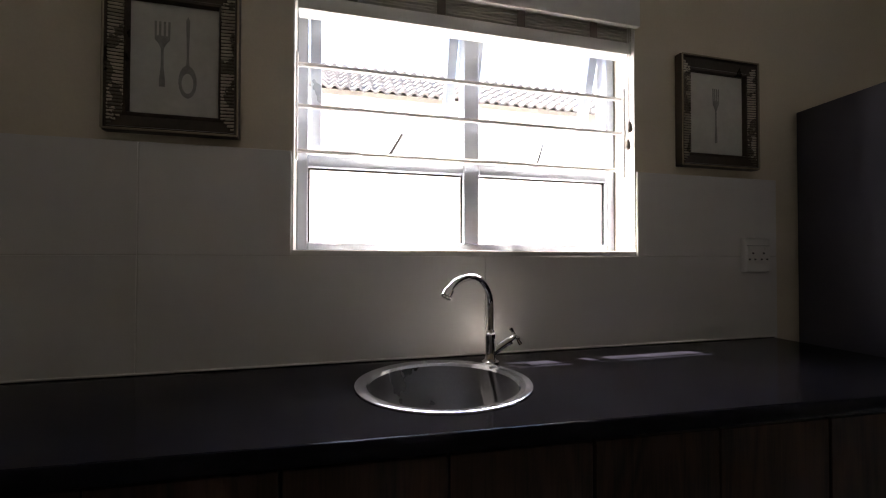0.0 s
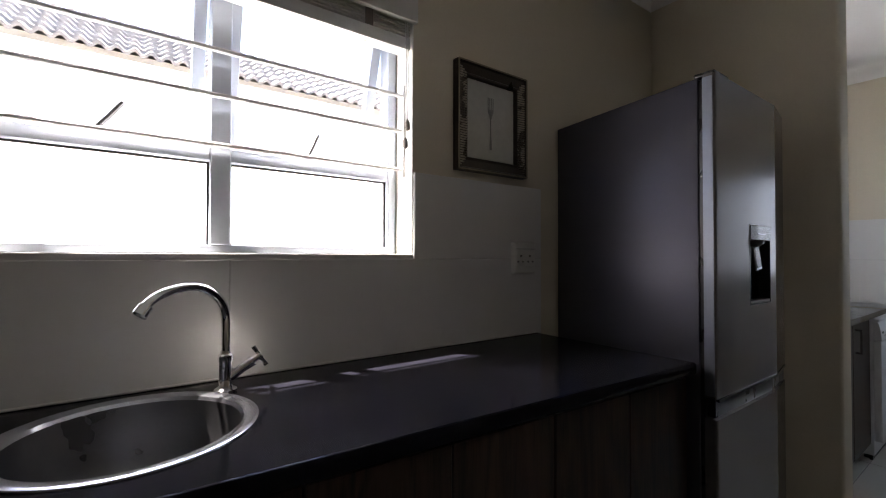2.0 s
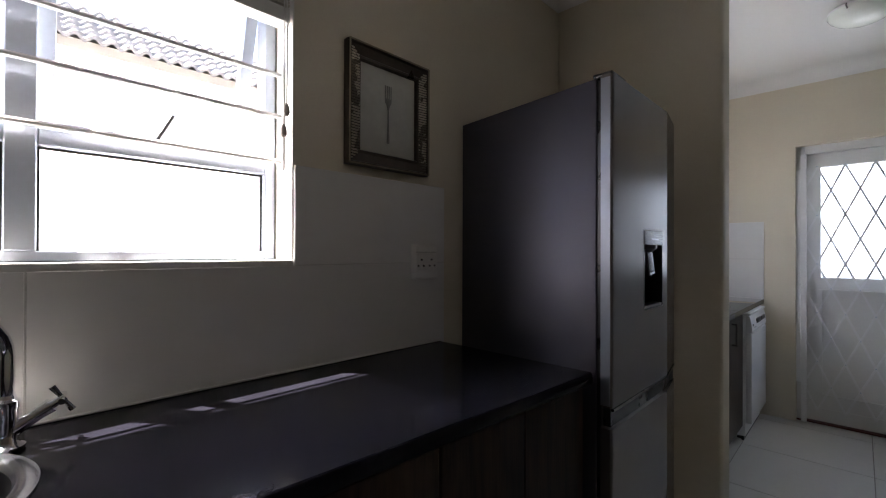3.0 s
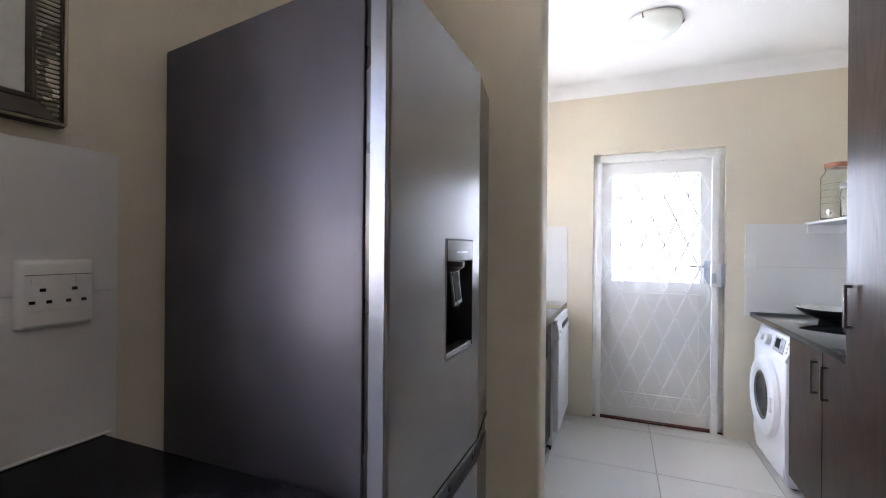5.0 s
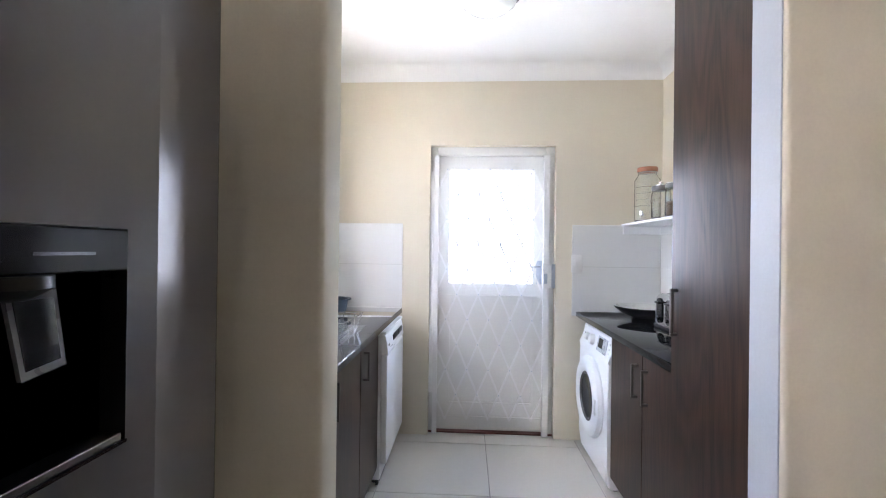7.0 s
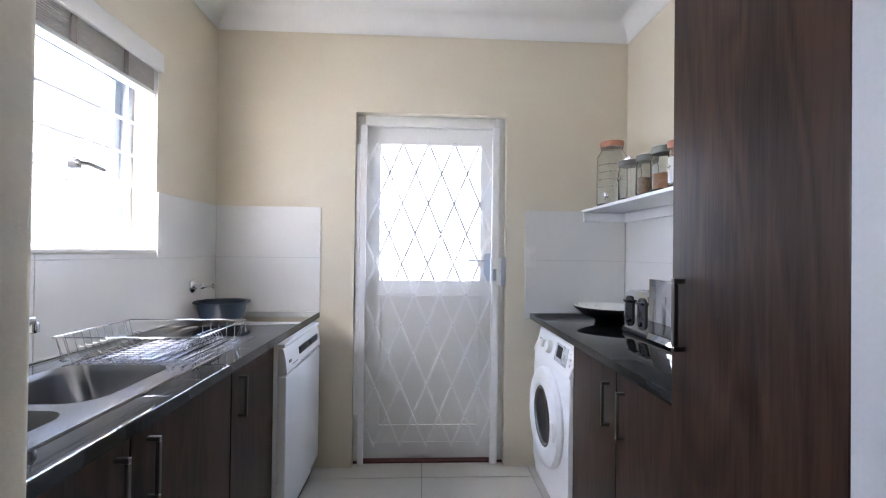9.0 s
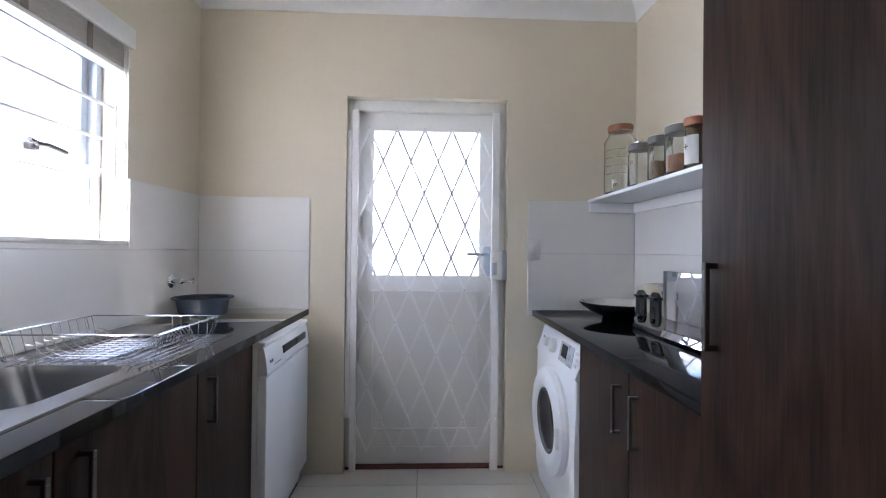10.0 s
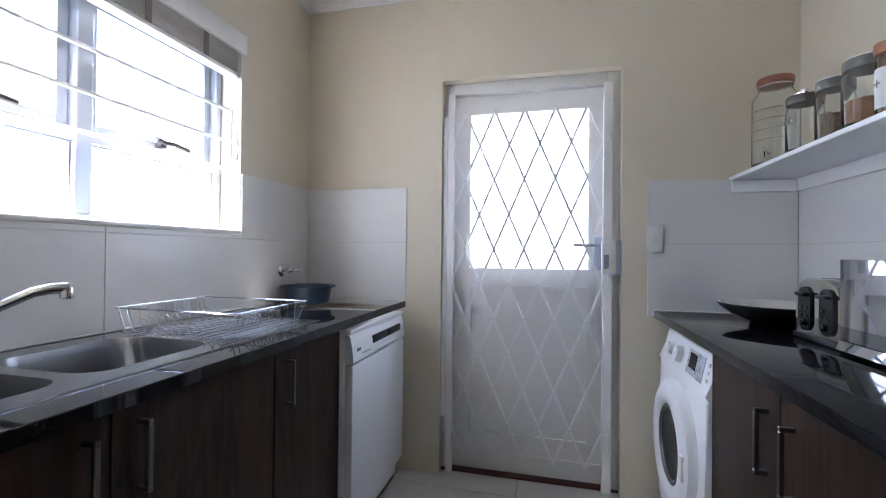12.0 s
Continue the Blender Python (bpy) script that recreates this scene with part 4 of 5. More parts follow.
# dishwasher
dw = thing("dishwasher", (4.806, 1.372, 0.0), "white freestanding dishwasher under the black worktop", "dishwasher")
part("body", boxes((-0.298, 0.298, 0.035, 0.58, 0.03, 0.848), bevel=0.006), WHITE, dw)
part("top_plate", boxes((-0.299, 0.299, 0.005, 0.58, 0.849, 0.866), bevel=0.004), WHITE, dw)
bm = bmesh.new()
prof = [(0.0, 0.735), (-0.004, 0.742), (0.002, 0.800), (0.010, 0.838), (0.016, 0.846), (0.034, 0.846), (0.034, 0.735)]
loft(bm, [[(x, y, z) for y, z in prof] for x in (-0.296, 0.296)])
cp = part("control_panel", bm, WHITE, dw)
part("display_grip", boxes((-0.10, 0.24, -0.0035, 0.012, 0.778, 0.812), bevel=0.004), BLACK, cp, "long black grip recess")
part("grip_lip", boxes((-0.08, 0.22, -0.0075, 0.0, 0.744, 0.752), bevel=0.002), WHITE, cp)
for x in (-0.255, -0.235):
    part("mark", boxes((x, x + 0.010, -0.0020, 0.004, 0.776, 0.788)), LID_GREY, cp, "small grey printed mark", False)
part("mark_line", boxes((-0.21, -0.13, -0.0030, 0.003, 0.760, 0.763)), LID_GREY, cp, "small grey lettering", False)
part("door", boxes((-0.296, 0.296, -0.002, 0.034, 0.12, 0.728), bevel=0.006), WHITE, dw)
part("kick_plate", boxes((-0.290, 0.290, 0.045, 0.06, 0.0, 0.115)), BLACK, dw, "dark kick plate", False)
for x in (-0.25, 0.25):
    bm = bmesh.new()
    lathe(bm, [(0.018, 0.0), (0.018, 0.012), (0.008, 0.014), (0.008, 0.035)], (x, 0.075, 0), 12)
    part("foot", bm, BLACK, dw)

# ---- scullery: tall cupboard side ----
cupboard("tall_cabinet", PART1 + 0.004, 3.578, JAMB_S, SOUTH_S + 0.004, (PART1 + 0.004, 3.578), 0.10, 2.50, 1, "tall walnut-look pantry cupboard with a bow handle", "cabinet", "", ([(3.535, 1.060, 1.214)],))
wr = thing("worktop", (0, 0, S_TOP), "polished black stone worktop above the washing machine", "worktop")
part("slab", boxes((3.580, EAST - 0.012, SOUTH_S + 0.011, R_FRONT, -0.032, 0.0), bevel=0.003), STONE, wr)
part("sealant_strip", boxes((EAST - 0.018, EAST - 0.0125, SOUTH_S + 0.013, R_FRONT, 0.0006, 0.006), bevel=0.002, seg=1), SEAL, wr, "white silicone seal along the wall")
RF = R_FRONT - 0.022
cupboard("base_cabinet", 3.582, 4.502, RF, SOUTH_S + 0.004, (3.582, 4.086, 4.502), 0.10, 0.872, 1, "dark walnut-look double base cupboard with bow handles", "cabinet", "scullery base cupboards", ([(4.028, 0.660, 0.815)], [(4.142, 0.660, 0.815)]))

# washing machine
wm = thing("washing_machine", (4.812, 0.150, 0.0), "white front-loading washing machine under the worktop", "washing machine")
bm = bmesh.new()
prof = [(-0.55, 0.02), (-0.55, 0.850), (-0.05, 0.850), (-0.034, 0.842), (-0.008, 0.715), (0.0, 0.700), (0.004, 0.4), (0.0, 0.12), (-0.012, 0.03), (-0.03, 0.02)]
loft(bm, [[(x, y, z) for y, z in prof] for x in (-0.298, 0.298)])
bmesh.ops.bevel(bm, geom=[e for e in bm.edges if abs(e.verts[0].co.x - e.verts[1].co.x) < 1e-6], offset=0.012, segments=3, affect="EDGES", profile=0.5)
part("body", bm, WHITE, wm)


def on_fascia(name, x0, x1, t0, t1, material, label="", depth=0.004):
    """A piece on the slanting control fascia; t runs up it from 0 to 1."""
    a, b = Vector((0, -0.008, 0.715)), Vector((0, -0.034, 0.842))
    n = Vector((0, 0.127, 0.026)).normalized()
    m = bmesh.new()
    pts = [(x0, t0), (x1, t0), (x1, t1), (x0, t1)]
    loft(m, [[a + (b - a) * t + Vector((x, 0, 0)) + n * d for x, t in pts] for d in (0.0, depth)])
    return part(name, m, material, wm, label, False)


on_fascia("display", -0.13, -0.06, 0.35, 0.78, DARK_PANEL, "dark display window")
on_fascia("display_surround", -0.205, -0.035, 0.17, 0.86, PANEL_GREY, "pale grey display surround", 0.002)
on_fascia("mark", 0.20, 0.25, 0.55, 0.62, LID_GREY, "small grey lettering", 0.001)
for t in (0.3, 0.5, 0.7):
    on_fascia("button", -0.255, -0.235, t, t + 0.1, WHITE_PLASTIC, "", 0.005)
for x, r in ((0.055, 0.034), (0.15, 0.024)):
    bm = bmesh.new()
    lathe(bm, [(r, -0.004), (r, 0.012), (r * 0.86, 0.024), (r * 0.3, 0.026)], (0, 0, 0), 28, axis="y")
    k = part("dial", bm, WHITE_PLASTIC, wm, "round white dial")
    k.matrix_basis = pose(x, -0.021, 0.780, 11.6)
bm = bmesh.new()
lathe(bm, [(0.236, -0.010), (0.243, 0.014), (0.236, 0.034), (0.213, 0.046), (0.164, 0.046), (0.146, 0.034), (0.138, 0.016)], (0.0, 0, 0.445), 56, axis="y", cap0=False, cap1=False)
pd = part("porthole_ring", bm, WHITE, wm, "white round porthole door")
bm = bmesh.new()
lathe(bm, [(0.147, 0.036), (0.138, 0.040), (0.128, 0.030), (0.122, 0.012)], (0.0, 0, 0.445), 48, axis="y", cap0=False, cap1=False)
part("inner_ring", bm, NICKEL, pd, "grey inner door ring")
bm = bmesh.new()
lathe(bm, [(0.130, 0.030), (0.105, 0.026), (0.06, 0.018), (0.01, 0.014)], (0.0, 0, 0.445), 40, axis="y", cap0=False)
part("porthole_glass", bm, DARK_PANEL, pd, "dark door glass")
part("door_grip", boxes((-0.218, -0.186, 0.030, 0.052, 0.40, 0.49), bevel=0.006), WHITE_PLASTIC, pd)
part("flap", boxes((-0.28, -0.15, -0.006, 0.002, 0.06, 0.14), bevel=0.002, seg=1), WHITE, wm)
for x in (-0.24, 0.24):
    bm = bmesh.new()
    lathe(bm, [(0.018, 0.0), (0.018, 0.010), (0.008, 0.012), (0.008, 0.025)], (x, -0.06, 0), 12)
    part("foot", bm, BLACK, wm)

# things on that worktop
pan = thing("wok_pan", (4.975, -0.232, S_TOP), "black wok with a pale cream inside", "pan")
bm = bmesh.new()
lathe(bm, [(0.072, 0.0), (0.085, 0.003), (0.140, 0.026), (0.182, 0.056), (0.192, 0.070), (0.191, 0.0725)], n=44, cap1=False)
part("shell", bm, PAN_BLACK, pan)
bm = bmesh.new()
lathe(bm, [(0.191, 0.0725), (0.180, 0.059), (0.138, 0.031), (0.084, 0.0075), (0.02, 0.005)], n=44, cap0=False)
part("lining", bm, PAN_CREAM, pan, "cream enamel inside")

ts = thing("toaster", (4.530, -0.276, S_TOP), "chrome four-slice toaster with black control panels", "toaster")
bm = bmesh.new()
prof = [(-0.116, 0.018), (-0.121, 0.07), (-0.117, 0.140), (-0.100, 0.178), (-0.06, 0.196), (0.06, 0.196), (0.100, 0.178), (0.117, 0.140), (0.121, 0.07), (0.116, 0.018)]
loft(bm, [[(x * s, y, z * zz + (1 - zz) * 0.10) for x, z in prof] for y, s, zz in ((-0.130, 0.94, 0.96), (-0.120, 1.0, 1.0), (0.108, 1.0, 1.0), (0.122, 0.95, 0.96))])
part("shell", bm, CHROME, ts)
part("base", boxes((-0.1225, 0.1225, -0.133, 0.129, 0.0, 0.020), bevel=0.005), BLACK, ts, "black base")
for x in (-0.056, 0.056):
    bm = bmesh.new()
    loft(bm, [[(p[0], y, p[1]) for p in rounded_rect(x - 0.034, x + 0.034, 0.030, 0.168, 0, 0.032, 6)] for y in (0.118, 0.128)])
    cpn = part("control_panel", bm, BLACK, ts, "black oval control panel")
    part("lever", boxes((x - 0.026, x + 0.026, 0.127, 0.144, 0.138, 0.150), bevel=0.004), BLACK, cpn)
    for dx in (-0.016, 0.012):
        for z in (0.075, 0.100):
            part("button", boxes((x + dx, x + dx + 0.006, 0.127, 0.131, z, z + 0.005)), STEEL, cpn, smooth=False)
    bm = bmesh.new()
    lathe(bm, [(0.010, 0.127), (0.010, 0.138), (0.007, 0.140)], (x, 0, 0.054), 14, axis="y")
    part("knob", bm, BLACK, cpn)
for x in (-0.082, -0.034, 0.034, 0.082):
    part("slot", boxes((x - 0.010, x + 0.010, -0.10, 0.09, 0.1870 if abs(x) > 0.06 else 0.1940, 0.1890 if abs(x) > 0.06 else 0.1965)), BLACK, ts, "dark bread slot", False)

mw = thing("microwave_oven", (4.160, -0.275, S_TOP), "silver microwave oven with a mirrored door", "microwave")
part("body", boxes((-0.245, 0.238, -0.140, 0.118, 0.012, 0.250), bevel=0.005), STEEL, mw)
part("door", boxes((-0.245, 0.238, 0.119, 0.134, 0.0345, 0.256), bevel=0.002, seg=1), MIRROR, mw, "mirror-finished oven door")
bm = bmesh.new()
loft(bm, [[(x, 0.119, 0.010), (x, 0.144, 0.010), (x, 0.134, 0.034), (x, 0.119, 0.034)] for x in (-0.245, 0.238)])
part("door_lip", bm, MIRROR, mw, "slanted mirror lip", False)
for x in (-0.2, 0.2):
    for y in (-0.1, 0.09):
        bm = bmesh.new()
        lathe(bm, [(0.012, 0.0), (0.014, 0.012)], (x, y, 0), 12)
        part("foot", bm, BLACK, mw)

# shelf and its jars
SH = 1.512
sh = thing("wall_shelf", (0, 0, SH), "white painted board shelf in the corner", "shelf")
part("board", boxes((3.585, EAST - 0.006, SOUTH_S + 0.002, -0.150, 0.0, 0.016), bevel=0.002, seg=1), WHITE, sh)
part("side_cleat", boxes((EAST - 0.026, EAST - 0.009, SOUTH_S + 0.022, -0.158, -0.056, -0.001), bevel=0.002, seg=1), WHITE, sh)
part("back_cleat", boxes((3.585, EAST - 0.027, SOUTH_S + 0.010, SOUTH_S + 0.026, -0.056, -0.001), bevel=0.002, seg=1), WHITE, sh)
JZ = SH + 0.016


def jar(name, x, y, r, h, label, lid, lid_label, fill=None, fill_h=0.0, neck=0.88):
    """A clear glass storage jar with walls, a lid and what it holds."""
    j = thing(name, (x, y, JZ), label, "jar", "jars on the shelf")
    m = bmesh.new()
    lathe(m, [(r * 0.9, 0.0), (r, 0.008), (r, h * 0.80), (r * neck, h * 0.90), (r * neck, h), (r * neck - 0.004, h), (r * neck - 0.004, h * 0.9), (r - 0.004, h * 0.79), (r - 0.004, 0.012), (r * 0.3, 0.009)], n=28)
    part("glass", m, JAR_GLASS, j, "clear glass")
    m = bmesh.new()
    lathe(m, [(r * neck + 0.004, h - 0.012), (r * neck + 0.006, h + 0.004), (r * neck + 0.004, h + 0.016), (r * neck * 0.5, h + 0.019)], n=28)
    ld = part("lid", m, lid, j, lid_label)
    if lid is LID_GREY:
        m = bmesh.new()
        lathe(m, [(r * neck + 0.002, h + 0.0165), (r * neck, h + 0.021), (r * neck * 0.5, h + 0.022)], n=28)
        part("lid_top", m, WHITE_PLASTIC, ld, "pale lid top")
    if fill:
        m = bmesh.new()
        rnd = random.Random(int(x * 1000))
        lathe(m, [(r - 0.006, 0.013), (r - 0.006, fill_h * 0.95), (r * 0.6, fill_h)], n=24)
        for _ in range(60):
            a, rr = rnd.uniform(0, 6.28), (r - 0.010) * math.sqrt(rnd.random())
            c = Vector((rr * math.cos(a), rr * math.sin(a), fill_h - 0.003 + rnd.uniform(-0.004, 0.005)))
            s = rnd.uniform(0.003, 0.006)
            box(m, c.x - s, c.x + s, c.y - s * 0.7, c.y + s * 0.7, c.z - s * 0.5, c.z + s * 0.5)
        part("contents", m, fill, j, "dried food", False)
    return j


dj = jar("drink_dispenser", 4.965, -0.232, 0.079, 0.335, "tall glass drinks dispenser with a copper lid and tap", COPPER, "copper clip lid", neck=0.72)
bm = bmesh.new()
lathe(bm, [(0.012, 0.0), (0.012, 0.012), (0.007, 0.014), (0.007, 0.034)], (0, 0.076, 0.045), 14, axis="y")
tube(bm, [(0, 0.100, 0.052), (0, 0.104, 0.042), (0, 0.104, 0.022)], [0.009, 0.008, 0.006], 10)
tube(bm, [(-0.010, 0.100, 0.066), (0.0, 0.100, 0.056), (0.010, 0.100, 0.066)], 0.004, 8)
part("spigot", bm, CHROME, dj, "chrome spigot")
bm = bmesh.new()
tube(bm, [(0.0585 * math.cos(a), 0.0585 * math.sin(a), 0.318) for a in np.linspace(0, 6.28, 25)], 0.002, 6)
part("wire_clip", bm, CHROME, dj)
for z in (0.10, 0.14, 0.18, 0.22):
    bm = bmesh.new()
    tube(bm, [(0.0785 * math.cos(a), 0.0785 * math.sin(a), z) for a in np.linspace(0.9, 2.2, 9)], 0.0022, 6)
    part("embossing", bm, JAR_GLASS, dj, "raised glass lettering line")
dj.matrix_basis = pose(4.965, -0.232, JZ, 0, 0, 48)
sj = jar("storage_jar", 4.722, -0.212, 0.052, 0.180, "small clip-top glass jar with raised lettering", NICKEL, "dark metal clip lid")
bm = bmesh.new()
for i in range(4):
    box(bm, -0.026 + i * 0.014, -0.018 + i * 0.014, 0.0455, 0.0525, 0.102, 0.118)
part("embossing", bm, CHROME, sj, "raised lettering marks", False)
bm = bmesh.new()
lathe(bm, [(0.030, 0.1985), (0.031, 0.206), (0.016, 0.210), (0.014, 0.220), (0.008, 0.224)], n=18)
part("knob", bm, CHROME, sj)
jar("storage_jar", 4.562, -0.215, 0.047, 0.172, "glass jar of dried brown food with a grey lid", LID_GREY, "grey-green lid", BROWN_FOOD, 0.085)
jar("storage_jar", 4.415, -0.214, 0.056, 0.174, "glass jar of orange dried food with a grey lid", LID_GREY, "grey-green lid", ORANGE_FOOD, 0.080)
for x, y in ((4.312, -0.205), (4.225, -0.225)):
    bj = jar("storage_jar", x, y, 0.032, 0.174, "slim glass jar with a copper lid and white label", COPPER, "copper lid", BROWN_FOOD, 0.155, neck=0.95)
    bm = bmesh.new()
    arc = np.linspace(radians(35), radians(170), 12)
    loft(bm, [[(0.0326 * math.cos(a), 0.0326 * math.sin(a), z) for a in arc] for z in (0.022, 0.125)], False, False, closed=False)
    lab = part("label", bm, LABEL_PAPER, bj, "white paper label")
    bm = boxes((-0.012, 0.012, 0.0328, 0.0336, 0.084, 0.088), (-0.002, 0.002, 0.0328, 0.0336, 0.076, 0.096))
    part("motif", bm, LID_GREY, lab, "small grey star mark", False)

# light switch by the door
sw = thing("light_switch", (EAST - 0.010, 0.160, 1.245), "white rocker light switch on the tiles", "switch")
part("plate", boxes((-0.009, 0.0, -0.036, 0.036, -0.062, 0.062), bevel=0.003), WHITE_PLASTIC, sw)
part("rocker", boxes((-0.013, -0.008, -0.009, 0.009, -0.012, 0.012), bevel=0.002, seg=1), WHITE_PLASTIC, sw)

# ---- back door, gate, lamp ----
dr = tagged(new("door_1"), "white painted back door with a glazed upper half", "door", kind="structure")
Y0, Y1, ZD = DOOR
part("door_frame", boxes((EAST + 0.055, EAST + 0.15, Y0, Y0 + 0.062, 0, ZD), (EAST + 0.055, EAST + 0.15, Y1 - 0.050, Y1, 0, ZD), (EAST + 0.055, EAST + 0.15, Y0 + 0.062, Y1 - 0.050, ZD - 0.062, ZD), bevel=0.004), DOOR_PAINT, dr)
LX0, LX1 = EAST + 0.085, EAST + 0.125
L0, L1, LB, LT = Y0 + 0.065, Y1 - 0.053, 0.0135, ZD - 0.064
G0, G1, GB, GT = 0.450, 1.060, 1.091, 1.920
part("leaf", boxes((LX0, LX1, L0, G0, LB, LT), (LX0, LX1, G1, L1, LB, LT), (LX0, LX1, G0, G1, LB, GB), (LX0, LX1, G0, G1, GT, LT)), DOOR_PAINT, dr, smooth=False)
pane = part("pane", boxes((LX0 + 0.015, LX0 + 0.019, G0 - 0.002, G1 + 0.002, GB - 0.002, GT + 0.002)), GLASS, dr, "clear door pane", False)
pane.visible_shadow = False
bm = bmesh.new()
for a, b, c, d, t in ((0.440, 1.070, 0.985, 1.003, 0), (0.440, 1.070, 0.200, 0.218, 0), (0.440, 0.458, 0.218, 0.985, 0), (1.052, 1.070, 0.218, 0.985, 0)):
    box(bm, LX0 - 0.014, LX0 - 0.0005, a, b, c, d)
part("panel_moulding", bm, DOOR_PAINT, dr, "raised panel moulding", False)
part("weather_bar", boxes((LX0 - 0.006, LX0 - 0.0005, L0 + 0.02, L1 - 0.02, 0.105, 0.112)), DOOR_PAINT, dr, smooth=False)
part("threshold", boxes((EAST + 0.045, EAST + 0.2, Y0, Y1, 0.0, 0.012), bevel=0.003), THRESHOLD, dr, "red-brown painted threshold")
bm = boxes((LX0 - 0.009, LX0 - 0.0005, 0.384, 0.424, 1.09, 1.26), bevel=0.003)
hp = part("door_handle", bm, ALU, dr, "satin metal lever handle")
bm = bmesh.new()
tube(bm, [(LX0 - 0.008, 0.404, 1.215), (LX0 - 0.045, 0.406, 1.215), (LX0 - 0.05, 0.425, 1.215), (LX0 - 0.048, 0.525, 1.217)], 0.008, 10)
part("lever", bm, ALU, hp)

gate = thing("security_gate", (EAST + 0.028, 0, 0), "white folding lattice security gate across the back door", "security gate")
gx = 0.012
post_l = boxes((-gx, gx, 1.138, 1.172, 0.004, 2.018), bevel=0.002, seg=1)
part("post", post_l, GATE_PAINT, gate)
part("post", boxes((-gx, gx, 0.342, 0.386, 0.004, 2.018), bevel=0.002, seg=1), GATE_PAINT, gate)
part("hinge_plate", boxes((-0.014, -0.003, 1.173, 1.198, 0.30, 1.90), bevel=0.001, seg=1), GATE_PAINT, gate, "white hinge strip")
for z in (0.22, 1.0, 1.74):
    part("rivet_plate", boxes((-0.017, -0.0125, 1.150, 1.162, z, z + 0.075)), GATE_PAINT, gate, smooth=False)
    part("rivet_plate", boxes((-0.017, -0.0125, 0.352, 0.364, z, z + 0.075)), GATE_PAINT, gate, smooth=False)
part("lock_box", boxes((-0.030, 0.014, 0.318, 0.392, 1.075, 1.235), bevel=0.003), GATE_PAINT, gate, "white lock box")
part("lock_plate", boxes((-0.034, -0.0305, 0.306, 0.330, 1.070, 1.240), bevel=0.001, seg=1), ALU, gate, "steel lock plate")
part("keyhole_plate", boxes((-0.033, -0.0302, 0.360, 0.384, 1.100, 1.170), bevel=0.001, seg=1), ALU, gate)
A0, A1, B0, B1 = 0.386, 1.138, 0.107, 1.917        # lattice field
PW, PH = 0.1545, 0.362                              # one diamond
YC = 0.769


def lattice(sign, k, x):
    """One strip of the lattice, cut off at the field's edges."""
    slope = sign * PH / PW
    pts = []
    yv = YC + k * PW
    for y in (A0, A1):
        z = B1 + slope * (y - yv)
        if B0 <= z <= B1:
            pts.append((y, z))
    for z in (B0, B1):
        y = yv + (z - B1) / slope
        if A0 < y < A1:
            pts.append((y, z))
    if len(pts) < 2:
        return
    (ya, za), (yb, zb) = pts[0], pts[1]
    d = Vector((0, yb - ya, zb - za))
    if d.length < 0.03:
        return
    d.normalize()
    n = Vector((0, -d.z, d.y)) * 0.0060
    a, b = Vector((x, ya, za)), Vector((x, yb, zb))
    m = bmesh.new()
    t = Vector((0.0028, 0, 0))
    loft(m, [[p + n + t, p - n + t, p - n - t, p + n - t] for p in (a, b)])
    part("lattice_strip", m, GATE_PAINT, gate, smooth=False)


for k in range(-10, 11):
    lattice(1, k, -0.003)
    lattice(-1, k, 0.003)
rivet = bmesh.new()
lathe(rivet, [(0.0045, 0.0), (0.004, -0.003), (0.002, -0.004)], (0, 0, 0), 8, axis="x")
first = None
for i in range(0, 11):
    z = B1 - PH / 2 * i
    for k in range(-3, 4):
        y = YC + PW * (k + (0.5 if i % 2 else 0.0))
        if A0 + 0.01 < y < A1 - 0.01 and z > B0:
            if first is None:
                first = part("rivet", rivet, ALU, gate, "grey steel rivet")
                first.location = (-0.006, y, z)
            else:
                r = new("rivet", first.data)
                r.parent = gate
                r.location = (-0.006, y, z)

lamp = thing("ceiling_light", (4.315, 0.835, TOP), "round opal glass ceiling light, switched off", "ceiling light")
bm = bmesh.new()
lathe(bm, [(0.06, -0.001), (0.148, -0.004), (0.150, -0.012), (0.146, -0.020)], n=40, cap1=False)
part("pan", bm, WHITE, lamp, "white metal lamp pan")
bm = bmesh.new()
lathe(bm, [(0.150, -0.016), (0.150, -0.022), (0.140, -0.040), (0.115, -0.062), (0.080, -0.078), (0.040, -0.086), (0.006, -0.088)], n=48, cap0=False)
part("shade", bm, LAMP_GLASS, lamp, "pale green-white glass bowl")
for a in (0.6, 2.7, 4.8):
    bm = bmesh.new()
    tube(bm, [(0.151 * math.cos(a), 0.151 * math.sin(a), -0.008), (0.154 * math.cos(a), 0.154 * math.sin(a), -0.02), (0.142 * math.cos(a), 0.142 * math.sin(a), -0.034)], 0.004, 6)
    part("clip", bm, NICKEL, lamp, "small metal clip")

# ---- outside ----
rows_, cw, ch = 7, 0.105, 0.120
pitch = radians(37)
hs = thing("neighbour_house", (0, 4.95, -0.2), "neighbouring pale plastered house with a tiled roof", "house")
part("wall", boxes((-9, 6.5, 0, 6, 0, 3.02)), HOUSE, hs, smooth=False)
bm = bmesh.new()
ry, rz = -0.15 + rows_ * ch * math.cos(pitch), 2.93 + rows_ * ch * math.sin(pitch)
loft(bm, [[(x, ry, rz + 0.02), (x, 6.3, 3.07), (x, 6.3, 3.03), (x, ry, rz - 0.10)] for x in (-8.9, 6.4)])
part("back_slope", bm, ROOF, hs, smooth=False)
bm = bmesh.new()
